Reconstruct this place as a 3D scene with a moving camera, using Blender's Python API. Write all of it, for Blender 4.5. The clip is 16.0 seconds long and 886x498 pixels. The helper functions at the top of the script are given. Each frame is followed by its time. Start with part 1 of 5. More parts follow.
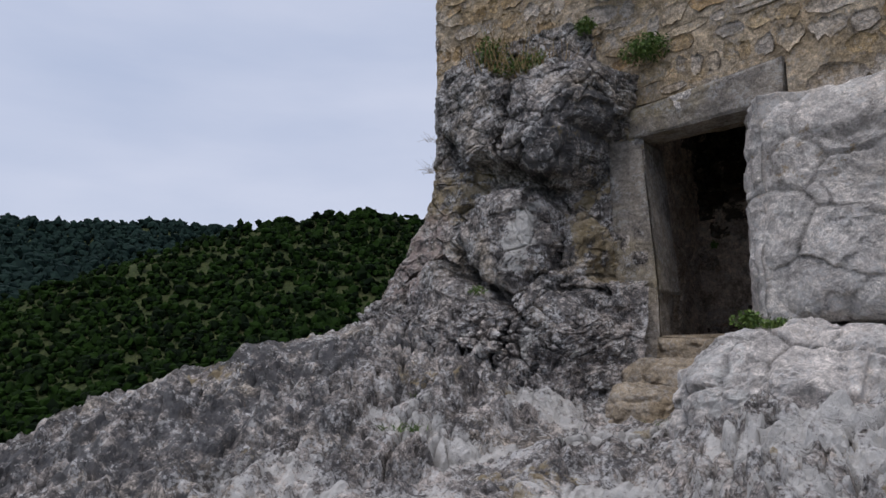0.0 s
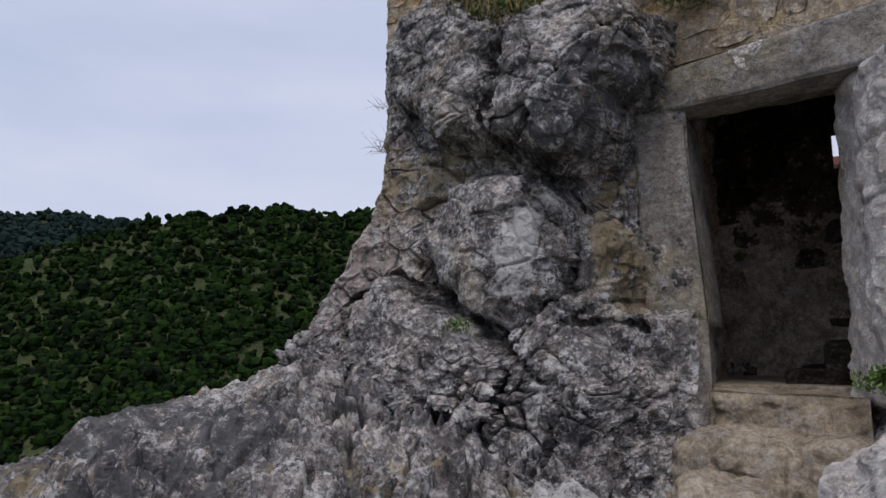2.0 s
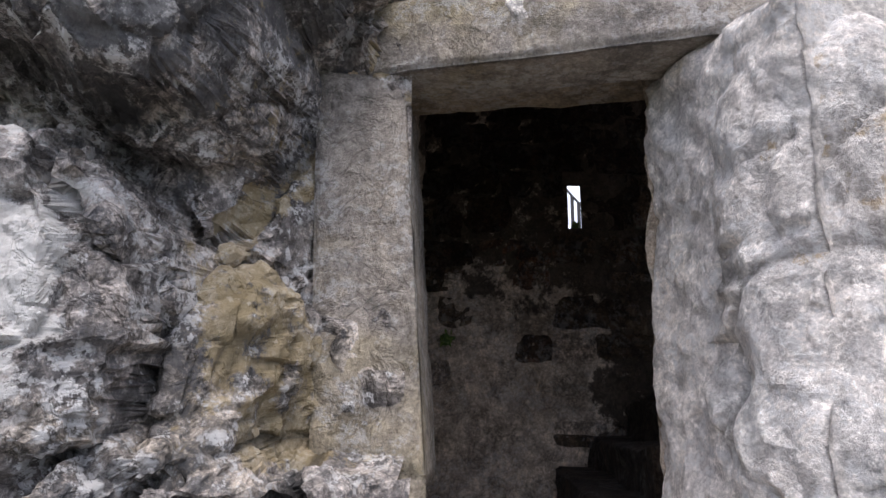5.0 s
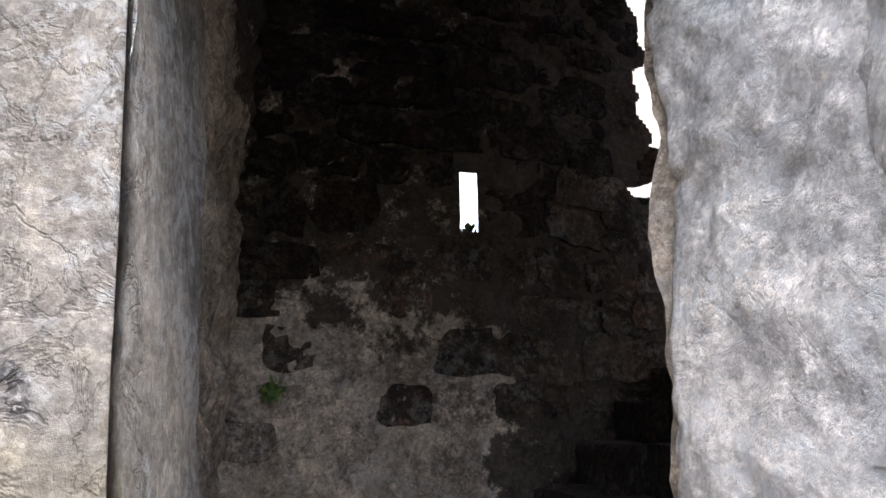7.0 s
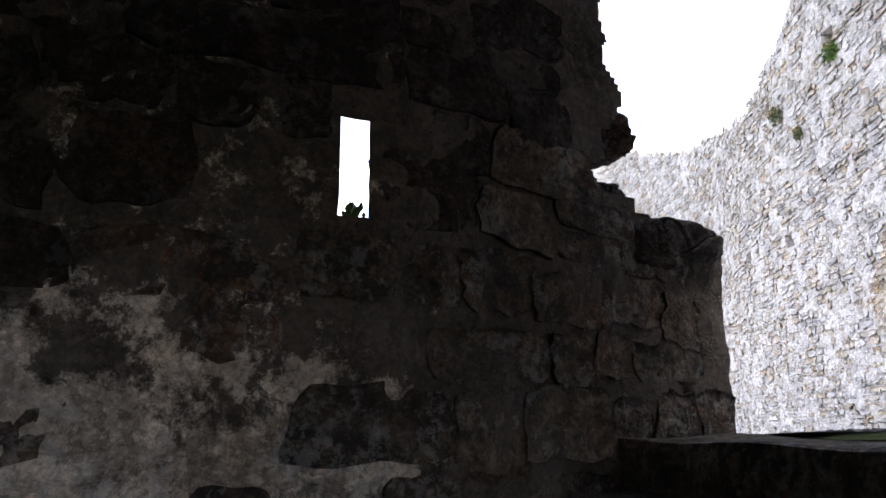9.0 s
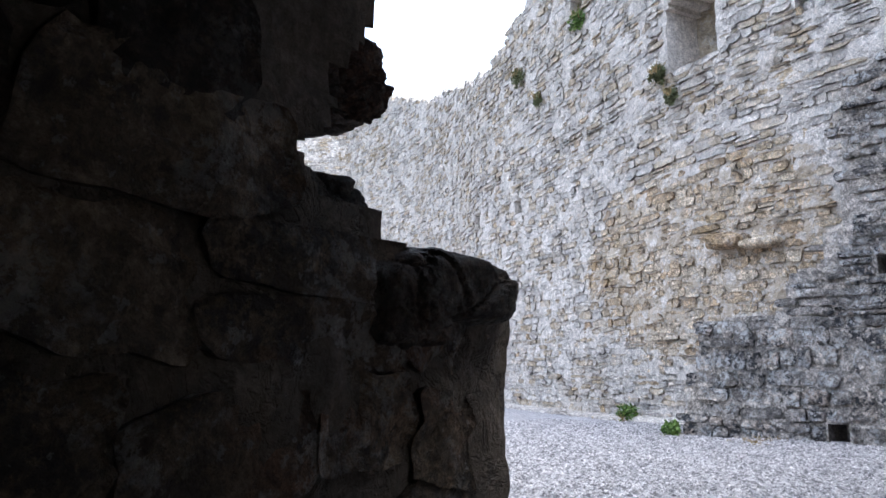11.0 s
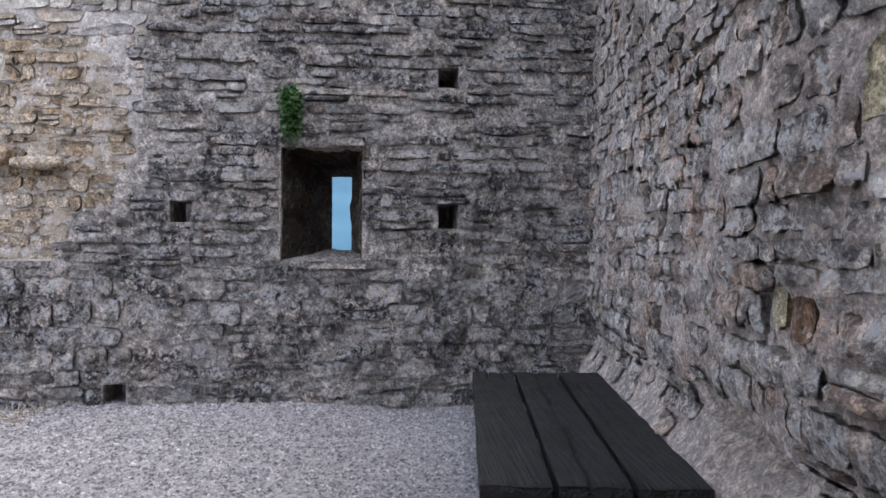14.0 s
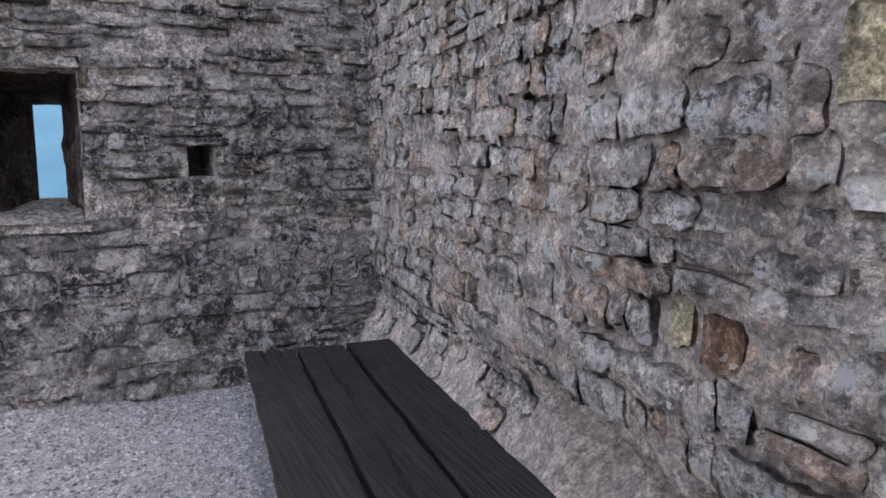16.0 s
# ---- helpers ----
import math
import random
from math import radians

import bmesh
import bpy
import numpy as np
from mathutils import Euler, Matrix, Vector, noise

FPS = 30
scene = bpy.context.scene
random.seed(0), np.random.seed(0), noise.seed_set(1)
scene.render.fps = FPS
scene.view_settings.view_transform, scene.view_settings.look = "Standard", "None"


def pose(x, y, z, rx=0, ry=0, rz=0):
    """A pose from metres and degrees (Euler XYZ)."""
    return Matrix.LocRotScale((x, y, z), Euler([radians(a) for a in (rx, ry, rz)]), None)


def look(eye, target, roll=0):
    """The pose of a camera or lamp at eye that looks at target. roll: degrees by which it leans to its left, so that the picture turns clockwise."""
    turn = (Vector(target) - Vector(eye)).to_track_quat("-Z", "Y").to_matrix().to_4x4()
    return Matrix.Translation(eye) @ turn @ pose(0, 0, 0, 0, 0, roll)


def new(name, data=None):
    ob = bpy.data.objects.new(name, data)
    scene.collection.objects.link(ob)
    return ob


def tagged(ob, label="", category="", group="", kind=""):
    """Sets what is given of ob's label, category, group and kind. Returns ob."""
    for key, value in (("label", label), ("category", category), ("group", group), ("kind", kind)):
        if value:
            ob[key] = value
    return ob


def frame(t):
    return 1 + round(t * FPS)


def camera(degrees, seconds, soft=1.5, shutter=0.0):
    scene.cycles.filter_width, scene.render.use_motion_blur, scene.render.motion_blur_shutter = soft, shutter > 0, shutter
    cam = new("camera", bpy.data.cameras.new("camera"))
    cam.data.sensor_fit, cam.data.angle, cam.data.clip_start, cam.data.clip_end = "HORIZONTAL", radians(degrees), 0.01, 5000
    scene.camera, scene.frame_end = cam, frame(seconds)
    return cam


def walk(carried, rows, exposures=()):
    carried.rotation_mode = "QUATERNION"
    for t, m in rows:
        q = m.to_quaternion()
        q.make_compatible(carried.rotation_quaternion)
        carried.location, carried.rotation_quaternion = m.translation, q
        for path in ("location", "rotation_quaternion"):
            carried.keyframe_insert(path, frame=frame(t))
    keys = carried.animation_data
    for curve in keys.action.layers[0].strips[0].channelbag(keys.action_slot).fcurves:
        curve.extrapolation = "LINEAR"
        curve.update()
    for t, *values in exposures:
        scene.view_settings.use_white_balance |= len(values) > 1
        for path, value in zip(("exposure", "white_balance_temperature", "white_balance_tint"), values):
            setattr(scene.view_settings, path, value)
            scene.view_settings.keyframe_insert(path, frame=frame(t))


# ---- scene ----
cam = camera(64.2, 16.0)
PATH = [
    (0, (0.236, -0.665, 1.431), (-0.955, 0.916, 1.717), 0.0),
    (0.5, (-0.257, -0.226, 1.526), (-1.453, 1.352, 1.803), 0.1),
    (1, (-0.673, 0.097, 1.683), (-1.823, 1.709, 1.968), -0.1),
    (1.5, (-1.063, 0.551, 1.731), (-2.129, 2.221, 2.002), -0.3),
    (2, (-1.449, 1.047, 1.882), (-2.449, 2.756, 2.162), -0.2),
    (2.5, (-1.723, 1.332, 2.01), (-2.611, 3.103, 2.287), -0.3),
    (3, (-1.866, 1.774, 2.017), (-2.59, 3.619, 2.285), -0.4),
    (3.5, (-2.027, 2.242, 2.076), (-2.62, 4.132, 2.346), -0.1),
    (4, (-2.216, 2.665, 2.265), (-2.639, 4.595, 2.573), -0.1),
    (4.5, (-2.235, 3.212, 2.288), (-2.482, 5.157, 2.681), 0.1),
    (5, (-2.203, 3.82, 2.349), (-2.312, 5.769, 2.786), 0.5),
    (5.2, (-2.213, 4.025, 2.364), (-2.273, 5.975, 2.806), 0.6),
    (7.3, (-2.101, 5.648, 2.663), (-1.784, 7.546, 3.211), -0.2),
    (7.5, (-2.104, 5.754, 2.687), (-1.742, 7.637, 3.254), -0.4),
    (8, (-2.011, 6.054, 2.749), (-1.585, 7.933, 3.286), -0.3),
    (8.2, (-1.961, 6.24, 2.761), (-1.508, 8.117, 3.285), -0.2),
    (10.3, (-1.642, 7.68, 3.477), (-0.626, 9.361, 3.857), -0.0),
    (10.5, (-1.527, 7.784, 3.482), (-0.419, 9.418, 3.806), -0.0),
    (11, (-1.102, 8.126, 3.652), (0.162, 9.642, 3.97), 0.3),
    (11.5, (-0.906, 8.394, 3.782), (0.482, 9.793, 4.124), 0.7),
    (12, (-0.76, 8.519, 3.957), (0.809, 9.71, 4.302), 0.5),
    (12.5, (-0.547, 8.541, 4.029), (1.241, 9.408, 4.252), 0.5),
    (13, (-0.4, 8.523, 4.136), (1.517, 9.083, 4.229), 0.6),
    (13.5, (-0.251, 8.548, 4.217), (1.738, 8.748, 4.28), 0.6),
    (14, (-0.137, 8.603, 4.293), (1.858, 8.455, 4.271), 0.4),
    (14.5, (-0.001, 8.636, 4.312), (1.947, 8.19, 4.245), 0.4),
    (15, (0.325, 8.627, 4.408), (2.229, 8.028, 4.286), 0.2),
    (15.5, (0.52, 8.585, 4.476), (2.363, 7.82, 4.347), 0.1),
    (16, (0.725, 8.686, 4.529), (2.52, 7.844, 4.269), -0.1),
]
EXPO = [(0, 0.1, 6450, 14), (2.5, 0.2, 6500, 15), (3.5, 0.7, 6550, 15), (4.5, 1.25, 6550, 16), (5.2, 1.6, 6600, 16), (7.3, 2.75, 6500, 13), (8.2, 2.8, 6450, 13), (10.3, 2.55, 5950, 8), (11, 2.3, 5950, 8), (11.5, 2.05, 6000, 8), (12, 1.6, 6000, 9), (12.5, 1.4, 6000, 10), (13.5, 1.85, 6250, 13), (14, 2.1, 6450, 13), (15, 2.2, 6500, 14), (16, 2.25, 6550, 14)]
walk(cam, [(t, look(eye, target, roll)) for t, eye, target, roll in PATH], EXPO)

# ---- light ----
world = bpy.data.worlds.new("sky")
scene.world = world
world.use_nodes = True
wn, wl = world.node_tree.nodes, world.node_tree.links
wn.clear()
sky = wn.new("ShaderNodeTexSky")
sky.sky_type, sky.sun_disc = "NISHITA", False
sky.sun_elevation, sky.sun_rotation = radians(66), radians(200)
sky.air_density, sky.dust_density = 1.0, 2.5
tc = wn.new("ShaderNodeTexCoord")
mp = wn.new("ShaderNodeMapping")
mp.inputs["Scale"].default_value = (1.0, 1.0, 4.0)
cl = wn.new("ShaderNodeTexNoise")
cl.inputs["Scale"].default_value, cl.inputs["Detail"].default_value = 1.6, 6.0
rmp = wn.new("ShaderNodeValToRGB")
rmp.color_ramp.elements[0].position, rmp.color_ramp.elements[0].color = 0.32, (5.6, 6.5, 8.3, 1)
rmp.color_ramp.elements[1].position, rmp.color_ramp.elements[1].color = 0.68, (7.6, 8.2, 9.6, 1)
mixw = wn.new("ShaderNodeMixRGB")
mixw.inputs["Fac"].default_value = 0.85
bgd = wn.new("ShaderNodeBackground")
bgd.inputs["Strength"].default_value = 0.085
wo = wn.new("ShaderNodeOutputWorld")
wl.new(tc.outputs["Generated"], mp.inputs["Vector"])
wl.new(mp.outputs["Vector"], cl.inputs["Vector"])
wl.new(cl.outputs["Fac"], rmp.inputs["Fac"])
wl.new(sky.outputs["Color"], mixw.inputs["Color1"])
wl.new(rmp.outputs["Color"], mixw.inputs["Color2"])
wl.new(mixw.outputs["Color"], bgd.inputs["Color"])
wl.new(bgd.outputs["Background"], wo.inputs["Surface"])

sun = new("sun", bpy.data.lights.new("sun", "SUN"))
sun.data.energy, sun.data.angle, sun.data.color = 1.15, radians(30), (1.0, 0.96, 0.89)
sun.matrix_world = look((0, 0, 30), (-4.4, 12.6, 0))

# ---- noise ----


def hash3(ix, iy, iz, seed):
    h = (ix.astype(np.int64) * 374761393 + iy.astype(np.int64) * 668265263 + iz.astype(np.int64) * 2147483647 + seed * 1274126177) & 0xFFFFFFFF
    h = ((h ^ (h >> 13)) * 1274126177) & 0xFFFFFFFF
    h = ((h ^ (h >> 15)) * 2246822519) & 0xFFFFFFFF
    return ((h ^ (h >> 16)) & 0xFFFFFF) / float(0xFFFFFF)


def vnoise(p, freq, seed=0):
    """Smooth value noise in -1..1 at the rows of p."""
    q = p * freq
    i = np.floor(q).astype(np.int64)
    f = q - i
    f = f * f * f * (f * (f * 6 - 15) + 10)
    out = 0
    for dx in (0, 1):
        wx = f[:, 0] if dx else 1 - f[:, 0]
        for dy in (0, 1):
            wy = f[:, 1] if dy else 1 - f[:, 1]
            for dz in (0, 1):
                wz = f[:, 2] if dz else 1 - f[:, 2]
                out = out + wx * wy * wz * hash3(i[:, 0] + dx, i[:, 1] + dy, i[:, 2] + dz, seed)
    return out * 2 - 1


def fbm(p, freq, octaves=4, gain=0.5, seed=0):
    out, a = 0, 1.0
    for k in range(octaves):
        out = out + a * vnoise(p, freq * 2.03**k, seed + 17 * k)
        a *= gain
    return out


def ridged(p, freq, octaves=4, gain=0.5, seed=0):
    out, a = 0, 1.0
    for k in range(octaves):
        out = out + a * (1 - 2 * np.abs(vnoise(p, freq * 2.03**k, seed + 17 * k)))
        a *= gain
    return out


def worley(p, freq, seed=0):
    """Distances to the two nearest scattered points, a number for the nearest, and a slope that is even over its cell."""
    q = p * freq
    i = np.floor(q).astype(np.int64)
    f1, f2, tag, face = np.full(len(p), 9.0), np.full(len(p), 9.0), np.zeros(len(p)), np.zeros(len(p))
    for dx in (-1, 0, 1):
        for dy in (-1, 0, 1):
            for dz in (-1, 0, 1):
                c = [i[:, 0] + dx, i[:, 1] + dy, i[:, 2] + dz]
                off = [c[k] + hash3(*c, seed + k) - q[:, k] for k in range(3)]
                d = np.sqrt(off[0] ** 2 + off[1] ** 2 + off[2] ** 2)
                near = d < f1
                f2 = np.where(near, f1, np.minimum(f2, d))
                tag = np.where(near, hash3(*c, seed + 9), tag)
                face = np.where(near, sum(off[k] * (hash3(*c, seed + 20 + k) - 0.5) for k in range(3)), face)
                f1 = np.where(near, d, f1)
    return f1, f2, tag, face


def smooth(a, b, x):
    t = np.clip((x - a) / (b - a), 0, 1)
    return t * t * (3 - 2 * t)


def smin(a, b, k):
    h = np.clip(0.5 + 0.5 * (b - a) / k, 0, 1)
    return b * (1 - h) + a * h - k * h * (1 - h)


# ---- mesh helpers ----


def mesh_np(name, verts, faces, mat, shade=True, attrs=None):
    """A mesh from arrays: faces is one array of triangles or quads, or a list of such arrays."""
    faces = faces if isinstance(faces, list) else [faces]
    me = bpy.data.meshes.new(name)
    loops = np.concatenate([f.ravel() for f in faces]).astype(np.int32)
    sizes = np.concatenate([np.full(len(f), f.shape[1]) for f in faces]).astype(np.int32)
    me.vertices.add(len(verts))
    me.vertices.foreach_set("co", np.ascontiguousarray(verts, dtype=np.float32).ravel())
    me.loops.add(len(loops))
    me.loops.foreach_set("vertex_index", loops)
    me.polygons.add(len(sizes))
    me.polygons.foreach_set("loop_start", np.concatenate([[0], np.cumsum(sizes)[:-1]]).astype(np.int32))
    me.polygons.foreach_set("use_smooth", np.full(len(sizes), shade))
    me.update(calc_edges=True)
    me.validate()
    me.materials.append(mat)
    for key, values in (attrs or {}).items():
        at = me.attributes.new(key, "FLOAT", "POINT")
        at.data.foreach_set("value", np.asarray(values, dtype=np.float32))
    return me


def grid_faces(nu, nv, flip=False):
    a = (np.arange(nu - 1)[:, None] * nv + np.arange(nv - 1)[None, :]).ravel()
    q = np.stack([a, a + nv, a + nv + 1, a + 1], 1)
    return q[:, ::-1] if flip else q


def part(name, bm, mat, parent=None, label="", smooth_it=False):
    """Links a bmesh as one mesh object, under a thing or a part."""
    me = bpy.data.meshes.new(name)
    for f in bm.faces:
        f.smooth = smooth_it
    bm.to_mesh(me)
    bm.free()
    me.materials.append(mat)
    ob = new(name, me)
    if parent:
        ob.parent = parent
    if label:
        tagged(ob, label)
    return ob


def npart(name, me, parent=None, label=""):
    ob = new(name, me)
    if parent:
        ob.parent = parent
    if label:
        tagged(ob, label)
    return ob


def box(x0, x1, y0, y1, z0, z1, bevel=0.0, cuts=0, rough=0.0, seed=0):
    bm = bmesh.new()
    bmesh.ops.create_cube(bm, size=1.0)
    for v in bm.verts:
        v.co = (x0 + (v.co.x + 0.5) * (x1 - x0), y0 + (v.co.y + 0.5) * (y1 - y0), z0 + (v.co.z + 0.5) * (z1 - z0))
    if bevel:
        bmesh.ops.bevel(bm, geom=list(bm.edges), offset=bevel, segments=2, affect="EDGES", profile=0.6)
    if cuts:
        bmesh.ops.subdivide_edges(bm, edges=list(bm.edges), cuts=cuts, use_grid_fill=True)
    if rough:
        co = np.array([v.co[:] for v in bm.verts])
        off = np.stack([fbm(co + 31 * k, 5.0, 4, 0.6, seed + k) for k in range(3)], 1) * rough
        for v, o in zip(bm.verts, off):
            v.co += Vector(o)
    bmesh.ops.recalc_face_normals(bm, faces=list(bm.faces))
    return bm


def empty(name, x, y, z):
    ob = new(name)
    ob.empty_display_size = 0.1
    return ob


# ---- materials ----


def stone_mat(name, stops, dark=0.3, pale=0.25, ochre=0.2, scale=1.0, bump=0.6, rough=0.9, vary=0.0, fleck=0.35, moss=0.0,
              dark_c=(0.045, 0.045, 0.05), pale_c=(0.62, 0.61, 0.6), ochre_c=(0.36, 0.24, 0.1), attrs=False, grain=1.0, lay=0.0, mottle=0.6, veins=0.0, facet=0.0, grit=0.75, patch=0.0, white_c=(0.74, 0.73, 0.7)):
    """Weathered stone: a ramp of body colours with stains, lichen and relief at real size."""
    m = bpy.data.materials.new(name)
    m.use_nodes = True
    n, l = m.node_tree.nodes, m.node_tree.links
    bs = n["Principled BSDF"]
    bs.inputs["Roughness"].default_value = rough
    bs.inputs["Specular IOR Level"].default_value = 0.25
    geo = n.new("ShaderNodeNewGeometry")
    pos = geo.outputs["Position"]

    def nz(sc, det=6, ro=0.6, vec=None, dist=0.0):
        t = n.new("ShaderNodeTexNoise")
        t.inputs["Scale"].default_value, t.inputs["Detail"].default_value = sc * scale, det
        t.inputs["Roughness"].default_value, t.inputs["Distortion"].default_value = ro, dist
        l.new(vec or pos, t.inputs["Vector"])
        return t.outputs["Fac"]

    def ramp(src, a, b, ca=(0, 0, 0, 1), cb=(1, 1, 1, 1)):
        r = n.new("ShaderNodeValToRGB")
        r.color_ramp.elements[0].position, r.color_ramp.elements[1].position = a, b
        r.color_ramp.elements[0].color, r.color_ramp.elements[1].color = ca, cb
        l.new(src, r.inputs["Fac"])
        return r.outputs["Color"]

    def mix(fac, a, b, mode="MIX"):
        x = n.new("ShaderNodeMixRGB")
        x.blend_type = mode
        for sock, v in (("Fac", fac), ("Color1", a), ("Color2", b)):
            if isinstance(v, (int, float)):
                x.inputs[sock].default_value = v
            elif isinstance(v, tuple):
                x.inputs[sock].default_value = (*v[:3], 1)
            else:
                l.new(v, x.inputs[sock])
        return x.outputs["Color"]

    def math_(op, a, b=0.5):
        x = n.new("ShaderNodeMath")
        x.operation = op
        for k, v in ((0, a), (1, b)):
            if isinstance(v, (int, float)):
                x.inputs[k].default_value = v
            else:
                l.new(v, x.inputs[k])
        return x.outputs[0]

    body = n.new("ShaderNodeValToRGB")
    el = body.color_ramp.elements
    while len(el) < len(stops):
        el.new(0.5)
    for k, c in enumerate(stops):
        el[k].position, el[k].color = k / (len(stops) - 1), (min(c[0] * 1.06, 0.82), min(c[1], 0.8), min(c[2] * 0.96, 0.8), 1)
    base = ramp(nz(1.6, 8, 0.65), 0.28, 0.72)
    if vary:
        oi = n.new("ShaderNodeObjectInfo")
        rnd = math_("FRACT", math_("ADD", oi.outputs["Random"], geo.outputs["Random Per Island"]), 0)
        base = mix(vary, base, rnd)
    l.new(base, body.inputs["Fac"])
    col = body.outputs["Color"]
    if ochre:
        col = mix(math_("MULTIPLY", ramp(nz(1.1, 5, 0.6, dist=0.4), 0.54, 0.68), ochre), col, ochre_c)
    fine = nz(60, 7, 0.75)
    mid = nz(13, 8, 0.72)
    col = mix(min(0.9, 0.6 * grit + 0.2), col, ramp(fine, 0.42, 0.58, (0.4, 0.4, 0.4, 1), (1.5, 1.5, 1.5, 1)), "MULTIPLY")
    if patch:
        col = mix(patch, col, ramp(nz(4.6, 10, 0.72, dist=0.5), 0.475, 0.515, (0.4, 0.41, 0.43, 1), (1.35, 1.34, 1.32, 1)), "MULTIPLY")
        col = mix(patch * 0.8, col, ramp(nz(15.5, 8, 0.7, dist=0.3), 0.47, 0.51, (0.45, 0.45, 0.45, 1), (1.35, 1.35, 1.35, 1)), "MULTIPLY")
    col = mix(grit, col, ramp(mid, 0.4, 0.6, (0.4, 0.4, 0.4, 1), (1.5, 1.5, 1.5, 1)), "MULTIPLY")
    if mottle:
        spots = ramp(nz(33, 9, 0.8, dist=0.2), 0.45, 0.55, (0.36, 0.36, 0.37, 1), (1.45, 1.43, 1.4, 1))
        col = mix(mottle, col, spots, "MULTIPLY")
    crev = None
    if veins:
        for sc, wd in ((2.6, 0.016), (6.5, 0.022)):
            edge = math_("ABSOLUTE", math_("SUBTRACT", nz(sc, 6, 0.6, dist=0.6), 0.5), 0)
            line = math_("ADD", ramp(edge, 0.0, wd), math_("MULTIPLY", ramp(nz(2.1, 3, 0.5), 0.48, 0.6), 0.9))
            line = math_("MINIMUM", line, 1.0)
            crev = line if crev is None else math_("MULTIPLY", crev, line)
        col = mix(veins, col, ramp(crev, 0.0, 1.0, (0.16, 0.15, 0.14, 1), (1, 1, 1, 1)), "MULTIPLY")
    if dark:
        zone = math_("MULTIPLY", ramp(nz(2.9, 7, 0.7), 0.47, 0.56), ramp(nz(20, 7, 0.75), 0.46, 0.51))
        col = mix(math_("MULTIPLY", zone, min(1.0, dark * 1.5)), col, dark_c)
    if pale:
        zone = math_("MULTIPLY", ramp(nz(4.3, 7, 0.7), 0.48, 0.56), ramp(nz(24, 7, 0.75), 0.48, 0.53))
        col = mix(math_("MULTIPLY", zone, min(1.0, pale * 1.5)), col, pale_c)
    if fleck:
        col = mix(math_("MULTIPLY", ramp(nz(18, 4, 0.65), 0.61, 0.64), fleck), col, pale_c)
        col = mix(math_("MULTIPLY", ramp(nz(14.3, 5, 0.7), 0.62, 0.66), fleck), col, dark_c)
    if moss:
        col = mix(math_("MULTIPLY", ramp(nz(2.7, 7, 0.7), 0.56, 0.66), moss), col, (0.16, 0.15, 0.035))
    if attrs:
        # The first key carries real dark stain and also painted shade.
        for key, c, amount in (("stain", dark_c, 0.85), ("white", white_c, 0.8), ("ochre", ochre_c, 0.65), ("pink", (0.42, 0.33, 0.3), 0.6), ("crack", (0.02, 0.02, 0.02), 0.85)):
            a = n.new("ShaderNodeAttribute")
            a.attribute_name = key
            f = ramp(math_("ADD", a.outputs["Fac"], math_("MULTIPLY", math_("SUBTRACT", nz(7.0 if key != "white" else 10.0, 10, 0.78), 0.5), 2.4)), 0.5, 0.66)
            col = mix(math_("MULTIPLY", f if key != "crack" else a.outputs["Fac"], amount), col, c)
    l.new(col, bs.inputs["Base Color"])
    h = math_("ADD", math_("MULTIPLY", mid, 1.0), math_("MULTIPLY", fine, 0.35 * grain))
    if lay:
        wv = n.new("ShaderNodeMapping")
        wv.inputs["Scale"].default_value = (0.35, 0.35, 3.0)
        l.new(pos, wv.inputs["Vector"])
        h = math_("ADD", h, math_("MULTIPLY", nz(14, 5, 0.6, wv.outputs["Vector"]), lay))
    if facet:
        warp = n.new("ShaderNodeVectorMath")
        warp.operation = "MULTIPLY_ADD"
        wt = n.new("ShaderNodeTexNoise")
        wt.inputs["Scale"].default_value, wt.inputs["Detail"].default_value = 6.0, 5
        l.new(pos, wt.inputs["Vector"])
        l.new(wt.outputs["Color"], warp.inputs[0])
        warp.inputs[1].default_value = (0.09, 0.09, 0.09)
        l.new(pos, warp.inputs[2])
        for sc, am in ((11.0, 1.3), (27.0, 0.7)):
            vo = n.new("ShaderNodeTexVoronoi")
            vo.inputs["Scale"].default_value = sc
            l.new(warp.outputs[0], vo.inputs["Vector"])
            h = math_("SUBTRACT", h, math_("MULTIPLY", vo.outputs["Distance"], am * facet))
    if crev is not None:
        h = math_("ADD", h, math_("MULTIPLY", crev, 0.8 * veins))
    bp = n.new("ShaderNodeBump")
    bp.inputs["Strength"].default_value, bp.inputs["Distance"].default_value = min(1.0, bump * 1.2), 0.05
    l.new(h, bp.inputs["Height"])
    l.new(bp.outputs["Normal"], bs.inputs["Normal"])
    return m


